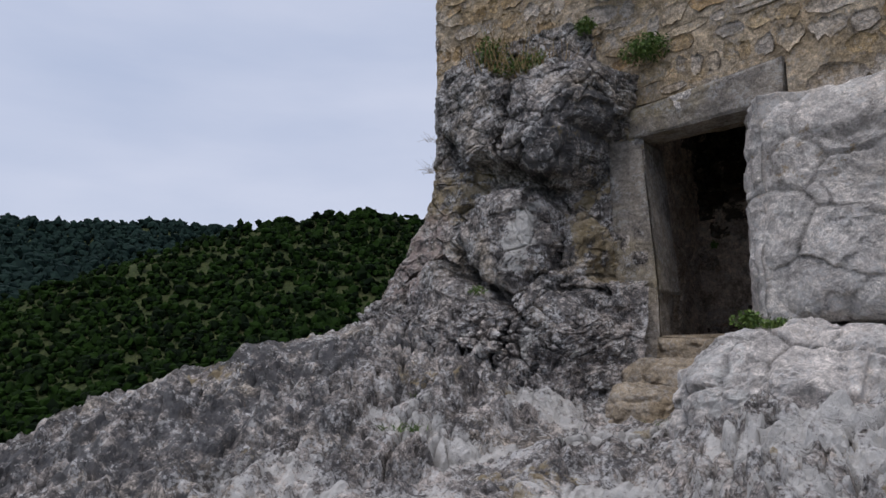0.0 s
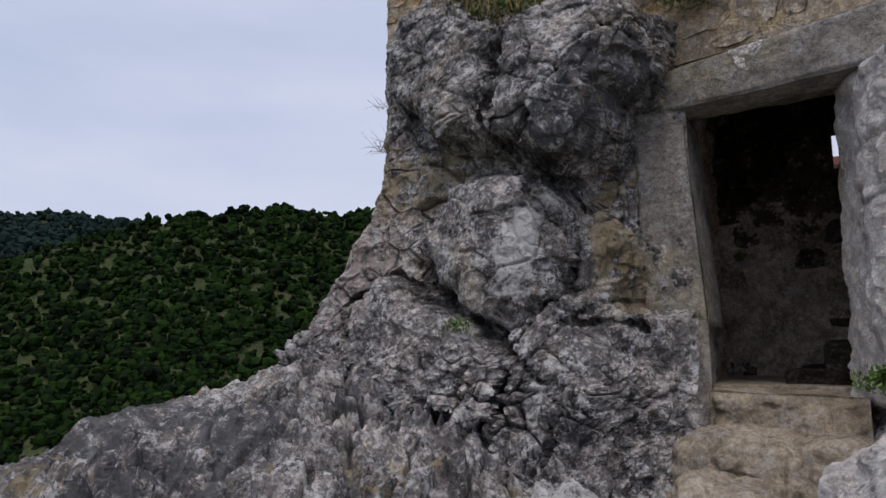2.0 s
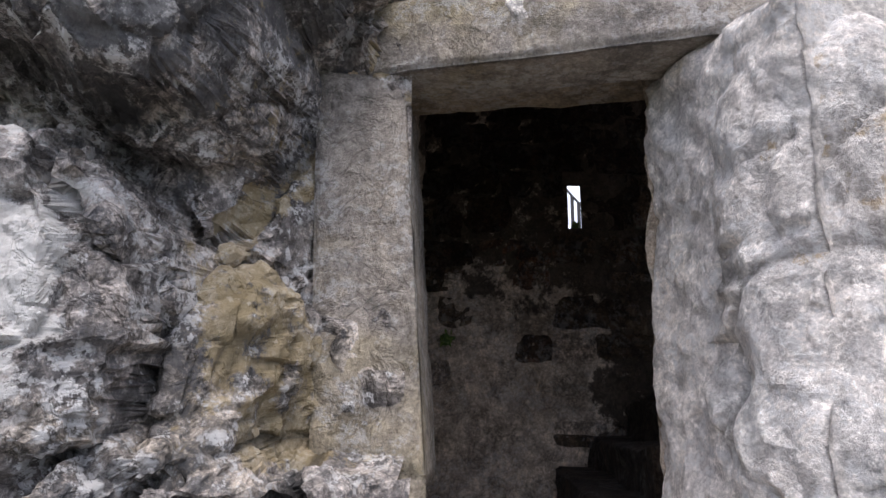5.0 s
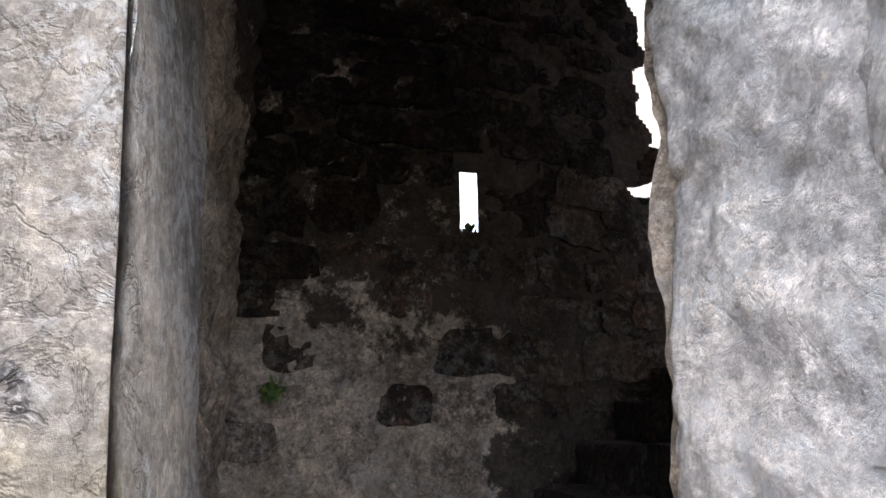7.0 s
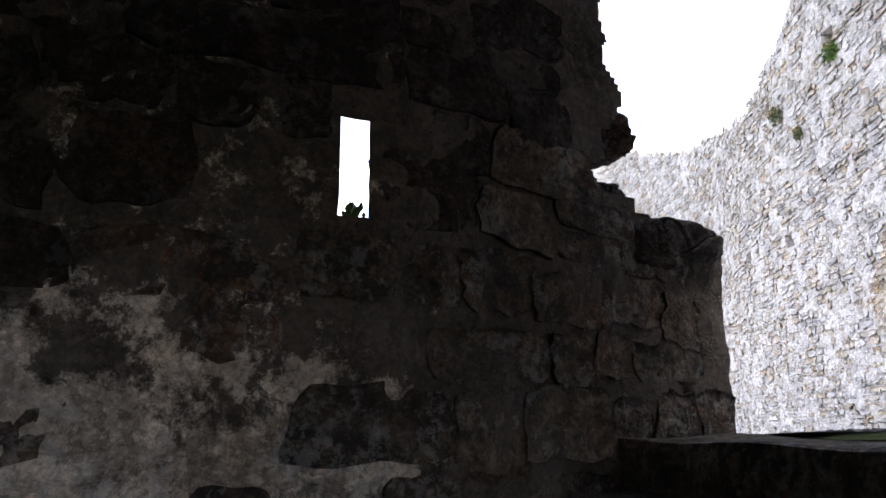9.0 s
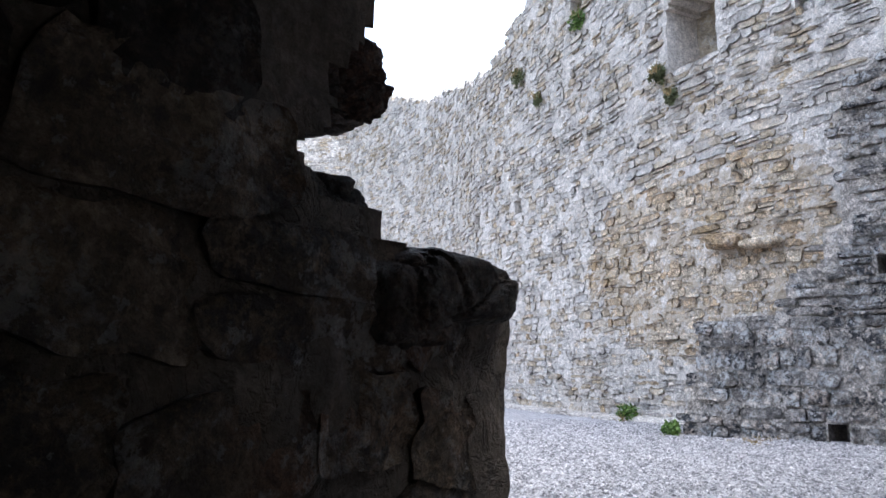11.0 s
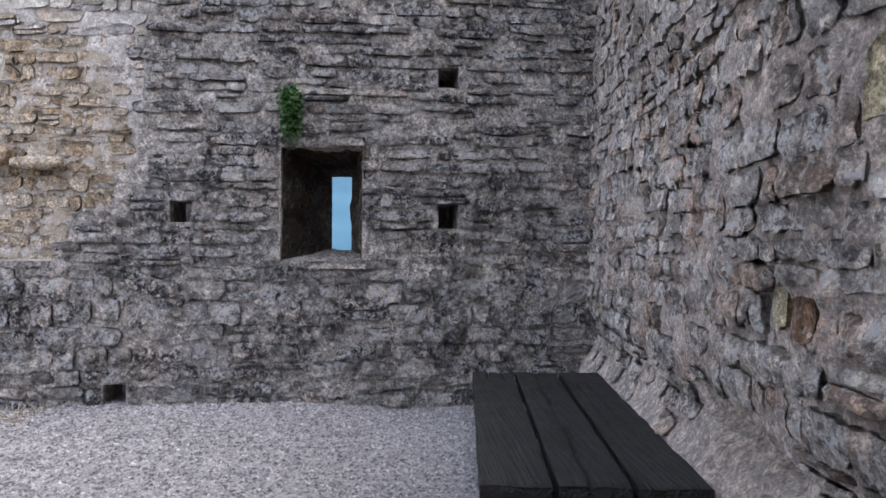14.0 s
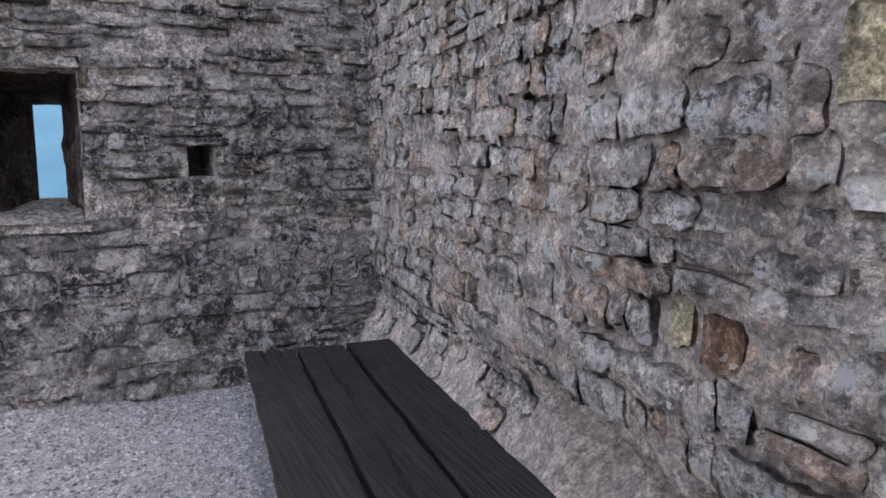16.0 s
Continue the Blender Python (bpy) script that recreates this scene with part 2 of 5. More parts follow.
def plain_mat(name, c1, c2, scale=8.0, rough=0.7, bump=0.3, metal=0.0, vary=0.0, stretch=None, trans=0.0):
    m = bpy.data.materials.new(name)
    m.use_nodes = True
    n, l = m.node_tree.nodes, m.node_tree.links
    bs = n["Principled BSDF"]
    bs.inputs["Roughness"].default_value, bs.inputs["Metallic"].default_value = rough, metal
    bs.inputs["Specular IOR Level"].default_value = 0.12 if rough >= 0.8 else 0.4
    geo = n.new("ShaderNodeNewGeometry")
    src = geo.outputs["Position"]
    if stretch:
        mpn = n.new("ShaderNodeMapping")
        mpn.inputs["Scale"].default_value = stretch
        l.new(src, mpn.inputs["Vector"])
        src = mpn.outputs["Vector"]
    t = n.new("ShaderNodeTexNoise")
    t.inputs["Scale"].default_value, t.inputs["Detail"].default_value = scale, 7
    l.new(src, t.inputs["Vector"])
    r = n.new("ShaderNodeValToRGB")
    r.color_ramp.elements[0].position, r.color_ramp.elements[1].position = 0.3, 0.7
    r.color_ramp.elements[0].color, r.color_ramp.elements[1].color = (*c1, 1), (*c2, 1)
    if vary:
        mx = n.new("ShaderNodeMixRGB")
        mx.inputs["Fac"].default_value = vary
        l.new(t.outputs["Fac"], mx.inputs["Color1"])
        l.new(geo.outputs["Random Per Island"], mx.inputs["Color2"])
        l.new(mx.outputs["Color"], r.inputs["Fac"])
    else:
        l.new(t.outputs["Fac"], r.inputs["Fac"])
    l.new(r.outputs["Color"], bs.inputs["Base Color"])
    if bump:
        bp = n.new("ShaderNodeBump")
        bp.inputs["Strength"].default_value, bp.inputs["Distance"].default_value = bump, 0.02
        l.new(t.outputs["Fac"], bp.inputs["Height"])
        l.new(bp.outputs["Normal"], bs.inputs["Normal"])
    return m


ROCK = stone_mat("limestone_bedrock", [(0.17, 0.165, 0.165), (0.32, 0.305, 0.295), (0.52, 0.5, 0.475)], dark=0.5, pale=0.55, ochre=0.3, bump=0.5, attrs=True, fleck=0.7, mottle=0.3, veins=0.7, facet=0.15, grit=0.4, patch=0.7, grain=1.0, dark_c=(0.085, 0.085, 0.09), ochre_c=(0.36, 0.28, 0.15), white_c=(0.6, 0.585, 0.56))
PALE = stone_mat("pale_limestone", [(0.56, 0.55, 0.535), (0.72, 0.705, 0.685), (0.82, 0.81, 0.8)], dark=0.18, pale=0.45, ochre=0.15, bump=0.55, fleck=0.3, attrs=True, mottle=0.1, veins=0.2, facet=0.2, grit=0.25, patch=0.28, grain=2.0, dark_c=(0.2, 0.195, 0.19))
DRESSED = stone_mat("dressed_sandstone", [(0.23, 0.22, 0.21), (0.34, 0.32, 0.29), (0.44, 0.4, 0.34)], dark=0.2, pale=0.3, ochre=0.6, bump=0.6, fleck=0.2, ochre_c=(0.36, 0.29, 0.15), mottle=0.12, grit=0.15, veins=0.3, patch=0.3)
TAN = stone_mat("tan_step_stone", [(0.25, 0.21, 0.155), (0.33, 0.285, 0.215), (0.4, 0.355, 0.285)], dark=0.15, pale=0.2, ochre=0.3, bump=0.5, fleck=0.15, grit=0.25, mottle=0.12, patch=0.3)
OCHRE = stone_mat("ochre_masonry", [(0.34, 0.23, 0.11), (0.52, 0.42, 0.27), (0.6, 0.55, 0.48), (0.38, 0.35, 0.31)], dark=0.3, pale=0.2, ochre=0.6, bump=0.7, vary=0.85, grit=0.5, mottle=0.35)
MORTAR = stone_mat("lime_mortar", [(0.56, 0.5, 0.46), (0.68, 0.62, 0.575), (0.77, 0.72, 0.68)], dark=0.15, pale=0.15, ochre=0.12, bump=1.0, fleck=0.3, grit=0.55, mottle=0.25, grain=2.5, patch=0.25)
GREY = stone_mat("grey_rubble", [(0.2, 0.19, 0.185), (0.32, 0.305, 0.29), (0.44, 0.415, 0.39), (0.54, 0.505, 0.465), (0.32, 0.24, 0.19)], dark=0.7, pale=0.6, ochre=0.1, bump=1.0, vary=0.7, fleck=0.6, lay=0.25, grit=0.45, mottle=0.2, patch=0.55, facet=0.3, grain=2.5)
LIGHTW = stone_mat("light_rubble", [(0.4, 0.375, 0.35), (0.54, 0.515, 0.48), (0.66, 0.625, 0.58), (0.48, 0.4, 0.29), (0.58, 0.55, 0.52)], dark=0.15, pale=0.2, ochre=0.3, bump=0.9, vary=0.75, fleck=0.15, lay=0.3, grit=0.35, mottle=0.15, patch=0.3)
SOUTH = stone_mat("warm_rubble", [(0.45, 0.415, 0.385), (0.62, 0.585, 0.55), (0.74, 0.71, 0.67), (0.54, 0.42, 0.34), (0.78, 0.75, 0.715)], dark=0.4, pale=0.75, ochre=0.12, bump=1.0, pale_c=(0.78, 0.765, 0.745), vary=0.7, fleck=0.7, moss=0.08, grit=0.45, mottle=0.25, facet=0.3, patch=0.6, grain=2.5)
# Passage ashlar as lit at the wall foot; two darker tones paint its shade.
INNER = stone_mat("lit_ashlar", [(0.22, 0.18, 0.145), (0.36, 0.305, 0.255), (0.45, 0.4, 0.35)], dark=0.35, pale=0.12, ochre=0.2, bump=0.6, vary=0.5, fleck=0.1, dark_c=(0.035, 0.033, 0.033), ochre_c=(0.2, 0.08, 0.035))
TOWERM = stone_mat("pale_tower_render", [(0.6, 0.54, 0.45), (0.68, 0.63, 0.55), (0.74, 0.7, 0.64)], dark=0.05, pale=0.2, ochre=0.2, bump=0.3, fleck=0.05)
GRAVEL = stone_mat("grey_gravel", [(0.17, 0.17, 0.185), (0.44, 0.44, 0.465), (0.72, 0.72, 0.75)], dark=0.0, pale=0.0, ochre=0.0, bump=0.9, vary=0.9, fleck=0.0, grain=2.0, grit=0.3, mottle=0.1)
SOIL = stone_mat("valley_soil", [(0.03, 0.045, 0.015), (0.045, 0.065, 0.02), (0.07, 0.08, 0.03)], dark=0.1, pale=0, ochre=0, bump=0.2, fleck=0, scale=0.1)
BLACKWOOD = plain_mat("black_stained_wood", (0.001, 0.001, 0.0012), (0.022, 0.021, 0.02), 5.0, 0.66, 1.0, stretch=(0.4, 12, 12))
LEAF = plain_mat("forest_leaves", (0.0015, 0.006, 0.0008), (0.013, 0.033, 0.003), 0.12, 0.9, 0.0, vary=0.45)
# Haze of distance is put into the far leaves' bluish colour.
FARLEAF = plain_mat("hazed_far_leaves", (0.009, 0.021, 0.018), (0.015, 0.032, 0.025), 0.05, 0.9, 0.0, vary=0.6)
HERB = plain_mat("herb_leaves", (0.05, 0.1, 0.018), (0.13, 0.2, 0.04), 20.0, 0.6, 0.0, vary=0.8)
IVY = plain_mat("ivy_leaves", (0.015, 0.05, 0.01), (0.05, 0.12, 0.025), 20.0, 0.45, 0.0, vary=0.8)
SAGE = plain_mat("sage_leaves", (0.09, 0.1, 0.05), (0.16, 0.17, 0.09), 20.0, 0.8, 0.0, vary=0.8)
DRY = plain_mat("dry_grass", (0.2, 0.13, 0.06), (0.35, 0.26, 0.13), 20.0, 0.8, 0.0, vary=0.8)
GREYM = stone_mat("grey_mortar", [(0.3, 0.285, 0.265), (0.41, 0.385, 0.355), (0.5, 0.465, 0.435)], dark=0.35, pale=0.2, ochre=0.1, bump=0.8, fleck=0.3)
LIGHTM = stone_mat("pale_mortar", [(0.5, 0.47, 0.435), (0.62, 0.59, 0.55), (0.7, 0.67, 0.635)], dark=0.1, pale=0.1, ochre=0.2, bump=0.9, fleck=0.1, grit=0.4, mottle=0.2, attrs=True, ochre_c=(0.42, 0.32, 0.21))
YELLOWST = stone_mat("yellow_sandstone", [(0.26, 0.23, 0.15), (0.34, 0.31, 0.21), (0.4, 0.37, 0.28)], dark=0.3, pale=0.2, ochre=0.15, bump=0.5, fleck=0.15)
WHITEST = stone_mat("white_limestone", [(0.5, 0.49, 0.47), (0.6, 0.59, 0.57), (0.68, 0.67, 0.65)], dark=0.06, pale=0.3, ochre=0.05, bump=0.4, fleck=0.1)
BROWNST = stone_mat("brown_stone", [(0.14, 0.09, 0.07), (0.2, 0.13, 0.1), (0.26, 0.18, 0.14)], dark=0.2, pale=0.15, ochre=0.2, bump=0.6, fleck=0.2)
# The hills' blue holds the haze; no air is modelled.
HAZE = plain_mat("haze_blue_hills", (0.035, 0.085, 0.125), (0.06, 0.125, 0.165), 0.006, 1.0, 0.0)
PATCHST = stone_mat("brown_patch_rubble", [(0.3, 0.21, 0.13), (0.45, 0.36, 0.25), (0.55, 0.48, 0.38), (0.4, 0.27, 0.14)], dark=0.15, pale=0.2, ochre=0.4, bump=0.7, vary=0.7, fleck=0.2, lay=0.6)
RUST = plain_mat("red_oxide_steel", (0.16, 0.06, 0.04), (0.24, 0.09, 0.06), 12.0, 0.6, 0.1)
BLACKST = plain_mat("black_steel", (0.015, 0.015, 0.016), (0.03, 0.03, 0.032), 12.0, 0.5, 0.1)
# Two darker passage stones: shade put into colour on wall, vault and reveals.
DARKSHADE = stone_mat("dark_shaded_stone", [(0.018, 0.014, 0.012), (0.035, 0.026, 0.02), (0.06, 0.042, 0.03)], dark=0.4, pale=0.05, ochre=0.5, bump=1.0, facet=0.4, vary=0.4, fleck=0.05, dark_c=(0.012, 0.011, 0.011), ochre_c=(0.09, 0.035, 0.018))
INNER2 = stone_mat("dark_shaded_ashlar", [(0.05, 0.038, 0.028), (0.1, 0.077, 0.056), (0.16, 0.127, 0.093)], dark=0.5, pale=0.12, ochre=0.6, bump=1.0, vary=0.6, fleck=0.15, facet=0.4, grit=0.4, mottle=0.3, patch=0.5, dark_c=(0.018, 0.017, 0.017), ochre_c=(0.16, 0.05, 0.022))
OUTMORT = stone_mat("ochre_mortar", [(0.42, 0.33, 0.22), (0.55, 0.46, 0.33), (0.62, 0.56, 0.46)], dark=0.15, pale=0.2, ochre=0.5, bump=0.9, fleck=0.2, grit=0.4, mottle=0.2, patch=0.3)
DIMPL = stone_mat("stained_plaster", [(0.28, 0.23, 0.18), (0.48, 0.415, 0.345), (0.62, 0.56, 0.49)], dark=0.3, pale=0.15, ochre=0.25, bump=0.6, fleck=0.12, mottle=0.15, grit=0.3, veins=0.4, patch=0.35, attrs=True, dark_c=(0.022, 0.016, 0.012))

# ---- outside: bedrock, boulders, door ----


def crest_z(y):
    return np.interp(y, [-6, -2, 0, 1.61, 3.21, 5.4, 7], [-1.4, -0.5, 0.2, 0.75, 1.27, 1.78, 2.1])


def path_z(y):
    return np.interp(y, [-6, -0.7, 0.55, 1.8, 3.8, 4.9, 5.6, 6.6], [-1.2, -0.05, 0.22, 0.48, 0.76, 0.84, 0.9, 1.3])


def ground_z(x, y):
    """The bare rock that climbs to the door, with its ledge above the valley."""
    lo = path_z(y)
    up = np.maximum(crest_z(y), lo + 0.05)
    z = lo + (up - lo) * smooth(-2.55, -5.3, x) ** 0.8
    over = np.maximum(-5.5 - x, 0)
    z = z - 0.25 * over - 0.9 * over**1.6
    z = z + 0.35 * smooth(-1.6, -0.6, x) * smooth(1.5, 4.5, y)
    return z


def block(x, z, outline, fronts, r, seed, wob=0.05):
    """Front y of a broken block: the foremost of its sloping fronts (y, dx, dz at x, z = 0) inside a convex outline, rounded by r."""
    p3 = np.stack([x, 0 * x, z], 1)
    d = np.full(len(x), 9.0)
    for (xa, za), (xb, zb) in zip(outline, outline[1:] + outline[:1]):
        ln = math.hypot(xb - xa, zb - za)
        d = np.minimum(d, ((xb - xa) * (z - za) - (zb - za) * (x - xa)) / ln)
    d = d + wob * fbm(p3, 3.0, 4, 0.55, seed)
    y = np.full(len(x), -9.0)
    for y0, x0, z0, gx_, gz_ in fronts:
        y = np.maximum(y, y0 + gx_ * (x - x0) + gz_ * (z - z0))
    k = 1 - np.clip(d / r, 0, 1)
    return y + r * (1 - np.sqrt(np.clip(1 - k * k, 0, 1))) + 5.0 * np.maximum(-d, 0)


def rim(x, z, outline, seed, width=0.022, wob=0.05):
    """Nearness to the broken edge of a block's outline."""
    d = np.full(len(x), 9.0)
    for (xa, za), (xb, zb) in zip(outline, outline[1:] + outline[:1]):
        d = np.minimum(d, ((xb - xa) * (z - za) - (zb - za) * (x - xa)) / math.hypot(xb - xa, zb - za))
    d = d + wob * fbm(np.stack([x, 0 * x, z], 1), 3.0, 4, 0.55, seed)
    return np.exp(-(((d + width) / width) ** 2))


OVERHANG = [(-3.3, 3.2), (-3.08, 3.28), (-2.6, 3.98), (-2.56, 4.42), (-3.1, 4.62), (-3.7, 4.42), (-3.78, 3.5)]
SHOULDER = [(-3.8, 3.5), (-3.76, 4.45), (-4.3, 4.85), (-5.3, 4.6), (-5.0, 4.15), (-4.35, 3.66)]
STREAKED = [(-3.56, 1.93), (-3.3, 2.35), (-3.16, 2.86), (-3.46, 3.2), (-4.2, 3.17), (-4.5, 2.72), (-4.22, 2.32)]
SLOPING = [(-3.26, 2.78), (-2.58, 3.98), (-2.9, 4.2), (-3.5, 3.35)]
LICHENED = [(-3.14, 2.1), (-2.84, 2.1), (-2.82, 2.55), (-2.98, 2.8), (-3.2, 2.72)]
FOOT = [(-3.16, 1.0), (-2.0, 1.0), (-2.0, 2.12), (-2.6, 2.2), (-2.98, 2.24), (-3.2, 1.95)]
BENCH = [(-4.75, 1.5), (-3.6, 1.4), (-3.56, 1.9), (-4.2, 2.26), (-4.75, 2.5), (-5.2, 2.2)]
RAMP = [(-3.6, 1.2), (-3.1, 1.1), (-3.1, 1.85), (-3.3, 2.2), (-3.58, 1.92)]


def fissures(x, z):
    """The open joints round the great blocks."""
    return np.maximum.reduce([rim(x, z, o, sd) for o, sd in ((SLOPING, 311), (LICHENED, 312), (FOOT, 313), (BENCH, 314), (STREAKED, 316), (OVERHANG, 318))])


def cliff_y(x, z):
    """How far forward the rock face stands at each place."""
    left = np.interp(z, [0.0, 1.8, 2.13, 2.5, 2.95, 3.3, 3.7, 4.3, 4.7, 5.0, 5.3], [-6.2, -5.94, -5.83, -5.74, -5.5, -5.46, -5.44, -5.4, -5.47, -5.42, -4.9])
    base = np.interp(z, [0.2, 0.9, 1.3, 1.75, 2.3, 3.2, 4.2, 4.6, 5.6], [4.3, 5.12, 5.32, 5.5, 5.86, 6.12, 6.3, 6.34, 6.5])
    base = base + 0.35 * smooth(-3.3, -2.9, x) * smooth(1.9, 2.4, z) + (0.75 + 0.25 * (z - 1.1)) * smooth(-3.0, -2.52, x) * smooth(2.4, 2.1, z)
    for outline, fronts, r, seed, k in (
        (SLOPING, ((6.2, -2.95, 3.3, -0.25, 0.12), (6.2, -2.95, 3.3, 0.5, 0.12)), 0.06, 311, 0.02),
        (LICHENED, ((6.16, -3.0, 2.5, 0.05, 0.25),), 0.16, 312, 0.04),
        (FOOT, ((5.92, -3.0, 1.8, -0.1, 0.05), (5.94, -2.9, 2.0, 1.15, 0.1), (6.0, -2.8, 2.1, 0.2, 0.9)), 0.16, 313, 0.04),
        (BENCH, ((5.3, -4.1, 2.05, 0.1, 0.25), (5.36, -4.4, 1.95, -0.35, 0.3)), 0.14, 314, 0.04),
        (RAMP, ((5.42, -3.5, 1.8, 0.35, 0.3),), 0.12, 315, 0.05),
        (STREAKED, ((5.53, -3.6, 2.4, 0.1, 0.06), (5.6, -3.34, 2.7, 1.0, 0.1), (5.56, -3.9, 2.6, -0.32, 0.12), (5.6, -3.7, 3.05, 0.0, 0.7), (5.56, -3.6, 2.05, 0.2, -0.3)), 0.2, 316, 0.015),
        (SHOULDER, ((5.72, -4.0, 4.0, -0.28, 0.2), (5.8, -4.3, 4.1, -0.6, 0.1)), 0.16, 317, 0.03),
        (OVERHANG, ((5.46, -3.4, 3.5, -0.12, 0.1), (5.42, -3.15, 3.3, 1.15, 0.1), (5.56, -3.4, 3.95, 0.1, 0.5)), 0.2, 318, 0.012),
    ):
        base = smin(base, block(x, z, outline, fronts, r, seed), k)
    base = base + 0.14 * fissures(x, z)
    jamb = smooth(-3.02, -2.86, x) * smooth(2.1, 2.2, z) * smooth(3.85, 3.74, z)
    base = base * (1 - jamb) + np.maximum(base, 6.62) * jamb
    # the long oblique crack below the streaked block, and the cleft beside the overhang
    d2 = (x + 3.62) * 0.55 + (z - 1.95) * 0.83 + 0.04 * np.sin(7 * x)
    base = base + 0.2 * np.exp(-((d2 / 0.03) ** 2)) * smooth(-4.6, -4.3, x) * smooth(-2.9, -3.2, x)
    d3 = x + 3.78 - 0.08 * np.sin(4 * z) - 0.1 * (z - 3.8)
    base = base + 0.22 * np.exp(-((d3 / 0.035) ** 2)) * smooth(3.3, 3.5, z) * smooth(4.7, 4.4, z)
    return base + 1.9 * np.maximum(left + 0.42 - x, 0) ** 2 / 0.42


def rough_rock(p, big=0.06, small=0.02, cells=2.6, cut=0.05, seed=0):
    """Relief and crack depth of broken limestone at the rows of p."""
    w = p + 0.05 * np.stack([fbm(p + 7 * k, 2.2, 3, 0.5, seed + 40 + k) for k in range(3)], 1)
    f1, f2, tag, face = worley(w * (1, 1, 1.25), cells, seed)
    g1, g2, tag2, face2 = worley(w + 5, cells * 2.7, seed + 3)
    k1, k2, tag3, face3 = worley(w + 9, cells * 7.5, seed + 13)
    crack = np.exp(-((f2 - f1) / 0.05) ** 2) * smooth(-0.3, 0.4, vnoise(p, 1.1, seed + 5))
    crack2 = np.exp(-((g2 - g1) / 0.09) ** 2) * smooth(-0.1, 0.5, vnoise(p, 1.7, seed + 6))
    e1, e2 = smooth(0.0, 0.16, f2 - f1), smooth(0.0, 0.2, g2 - g1)
    h = big * (0.7 * (tag - 0.5) + 1.6 * face) * e1 + big * 0.8 * fbm(p, 1.6, 3, 0.5, seed + 1)
    h = h + small * (0.9 * (tag2 - 0.5) + 2.2 * face2) * e2 + small * 1.1 * face3 * smooth(0.0, 0.25, k2 - k1)
    h = h + small * 0.5 * ridged(p, 6.0, 2, 0.5, seed + 2) - cut * 0.8 * crack - cut * 0.4 * crack2
    return h, np.clip(crack * 0.9 + crack2 * 0.45, 0, 1)


nx, nz_ = 440, 460
gx, gz = np.meshgrid(np.linspace(-6.7, -2.42, nx), np.linspace(0.55, 5.2, nz_), indexing="ij")
x, z = gx.ravel(), gz.ravel()
y = cliff_y(x, z)
P = np.stack([x, y, z], 1)
Y = y.reshape(nx, nz_)
dyx, dyz = np.gradient(Y, gx[:, 0], gz[0])
N = np.stack([dyx.ravel(), -np.ones(nx * nz_), dyz.ravel()], 1)
N /= np.linalg.norm(N, axis=1)[:, None]
def on(outline, soft=0.05):
    return smooth(soft, -soft, block(x, z, outline, ((0.0, 0, 0, 0, 0),), 0.001, 1, 0.0))


solid = np.clip(on(OVERHANG, 0.03) + on(STREAKED, 0.03) + on(SHOULDER, 0.03) + on(SLOPING, 0.03) + on(FOOT, 0.03) + on(BENCH, 0.03), 0, 1)
h, crack = rough_rock(P, 0.07, 0.026, 2.4, 0.06, 3)
h, crack = h * (1 - 0.65 * solid), crack * (1 - 0.7 * solid)
for freq, deep, sd in ((1.9, 0.16, 71), (4.3, 0.07, 73), (10.0, 0.03, 78)):
    c1, c2, _, slope = worley(P * (1, 1, 0.8) + 0.06 * np.stack([fbm(P + k, 2.0, 3, 0.5, 75 + k) for k in range(3)], 1), freq, sd)
    h = h + deep * solid * slope * smooth(0.0, 0.05, c2 - c1)
lower = smooth(2.1, 1.5, z + 0.15 * (x + 4))
h2, crack_b = rough_rock(P, 0.09, 0.055, 4.2, 0.1, 11)
h, crack = h * (1 - lower) + h2 * lower, crack * (1 - lower) + crack_b * lower
crack = np.maximum(crack, 0.85 * fissures(x, z) * smooth(-2.5, -2.8, x) * smooth(-0.5, 0.1, fbm(P, 2.0, 2, 0.5, 91)))
fade = smooth(-2.42, -2.55, x)
V = P + N * (h * fade)[:, None]
# Dark overhang and shoulder stone; the recessed sloping slab's shade is painted in too.
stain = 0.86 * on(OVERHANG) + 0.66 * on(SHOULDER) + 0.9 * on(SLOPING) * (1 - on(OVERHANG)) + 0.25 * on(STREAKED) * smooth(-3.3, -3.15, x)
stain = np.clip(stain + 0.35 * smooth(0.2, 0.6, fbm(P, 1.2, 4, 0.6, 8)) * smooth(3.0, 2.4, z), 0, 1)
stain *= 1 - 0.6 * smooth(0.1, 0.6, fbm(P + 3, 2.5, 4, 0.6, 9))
streak_x = -3.5 + 0.04 * np.sin(5 * z)
white = 0.85 * np.exp(-(((x - streak_x + 0.05 * fbm(P, 3.5, 3, 0.6, 44)) / 0.17) ** 2)) * smooth(2.1, 2.35, z) * smooth(3.2, 3.08, z) * np.clip(0.8 + 0.5 * fbm(P, 5, 3, 0.6, 5), 0, 1)
white = np.clip(white + 0.5 * lower * smooth(0.1, 0.6, fbm(P, 3.0, 4, 0.6, 21)) + 0.3 * smooth(0.35, 0.6, fbm(P, 2.2, 3, 0.6, 22)), 0, 1)
och = 0.75 * smooth(-3.3, -3.05, x) * smooth(2.05, 2.4, z) * smooth(4.1, 3.7, z) * (1 - on(SLOPING)) * np.clip(0.7 + fbm(P, 3, 3, 0.6, 6), 0, 1)
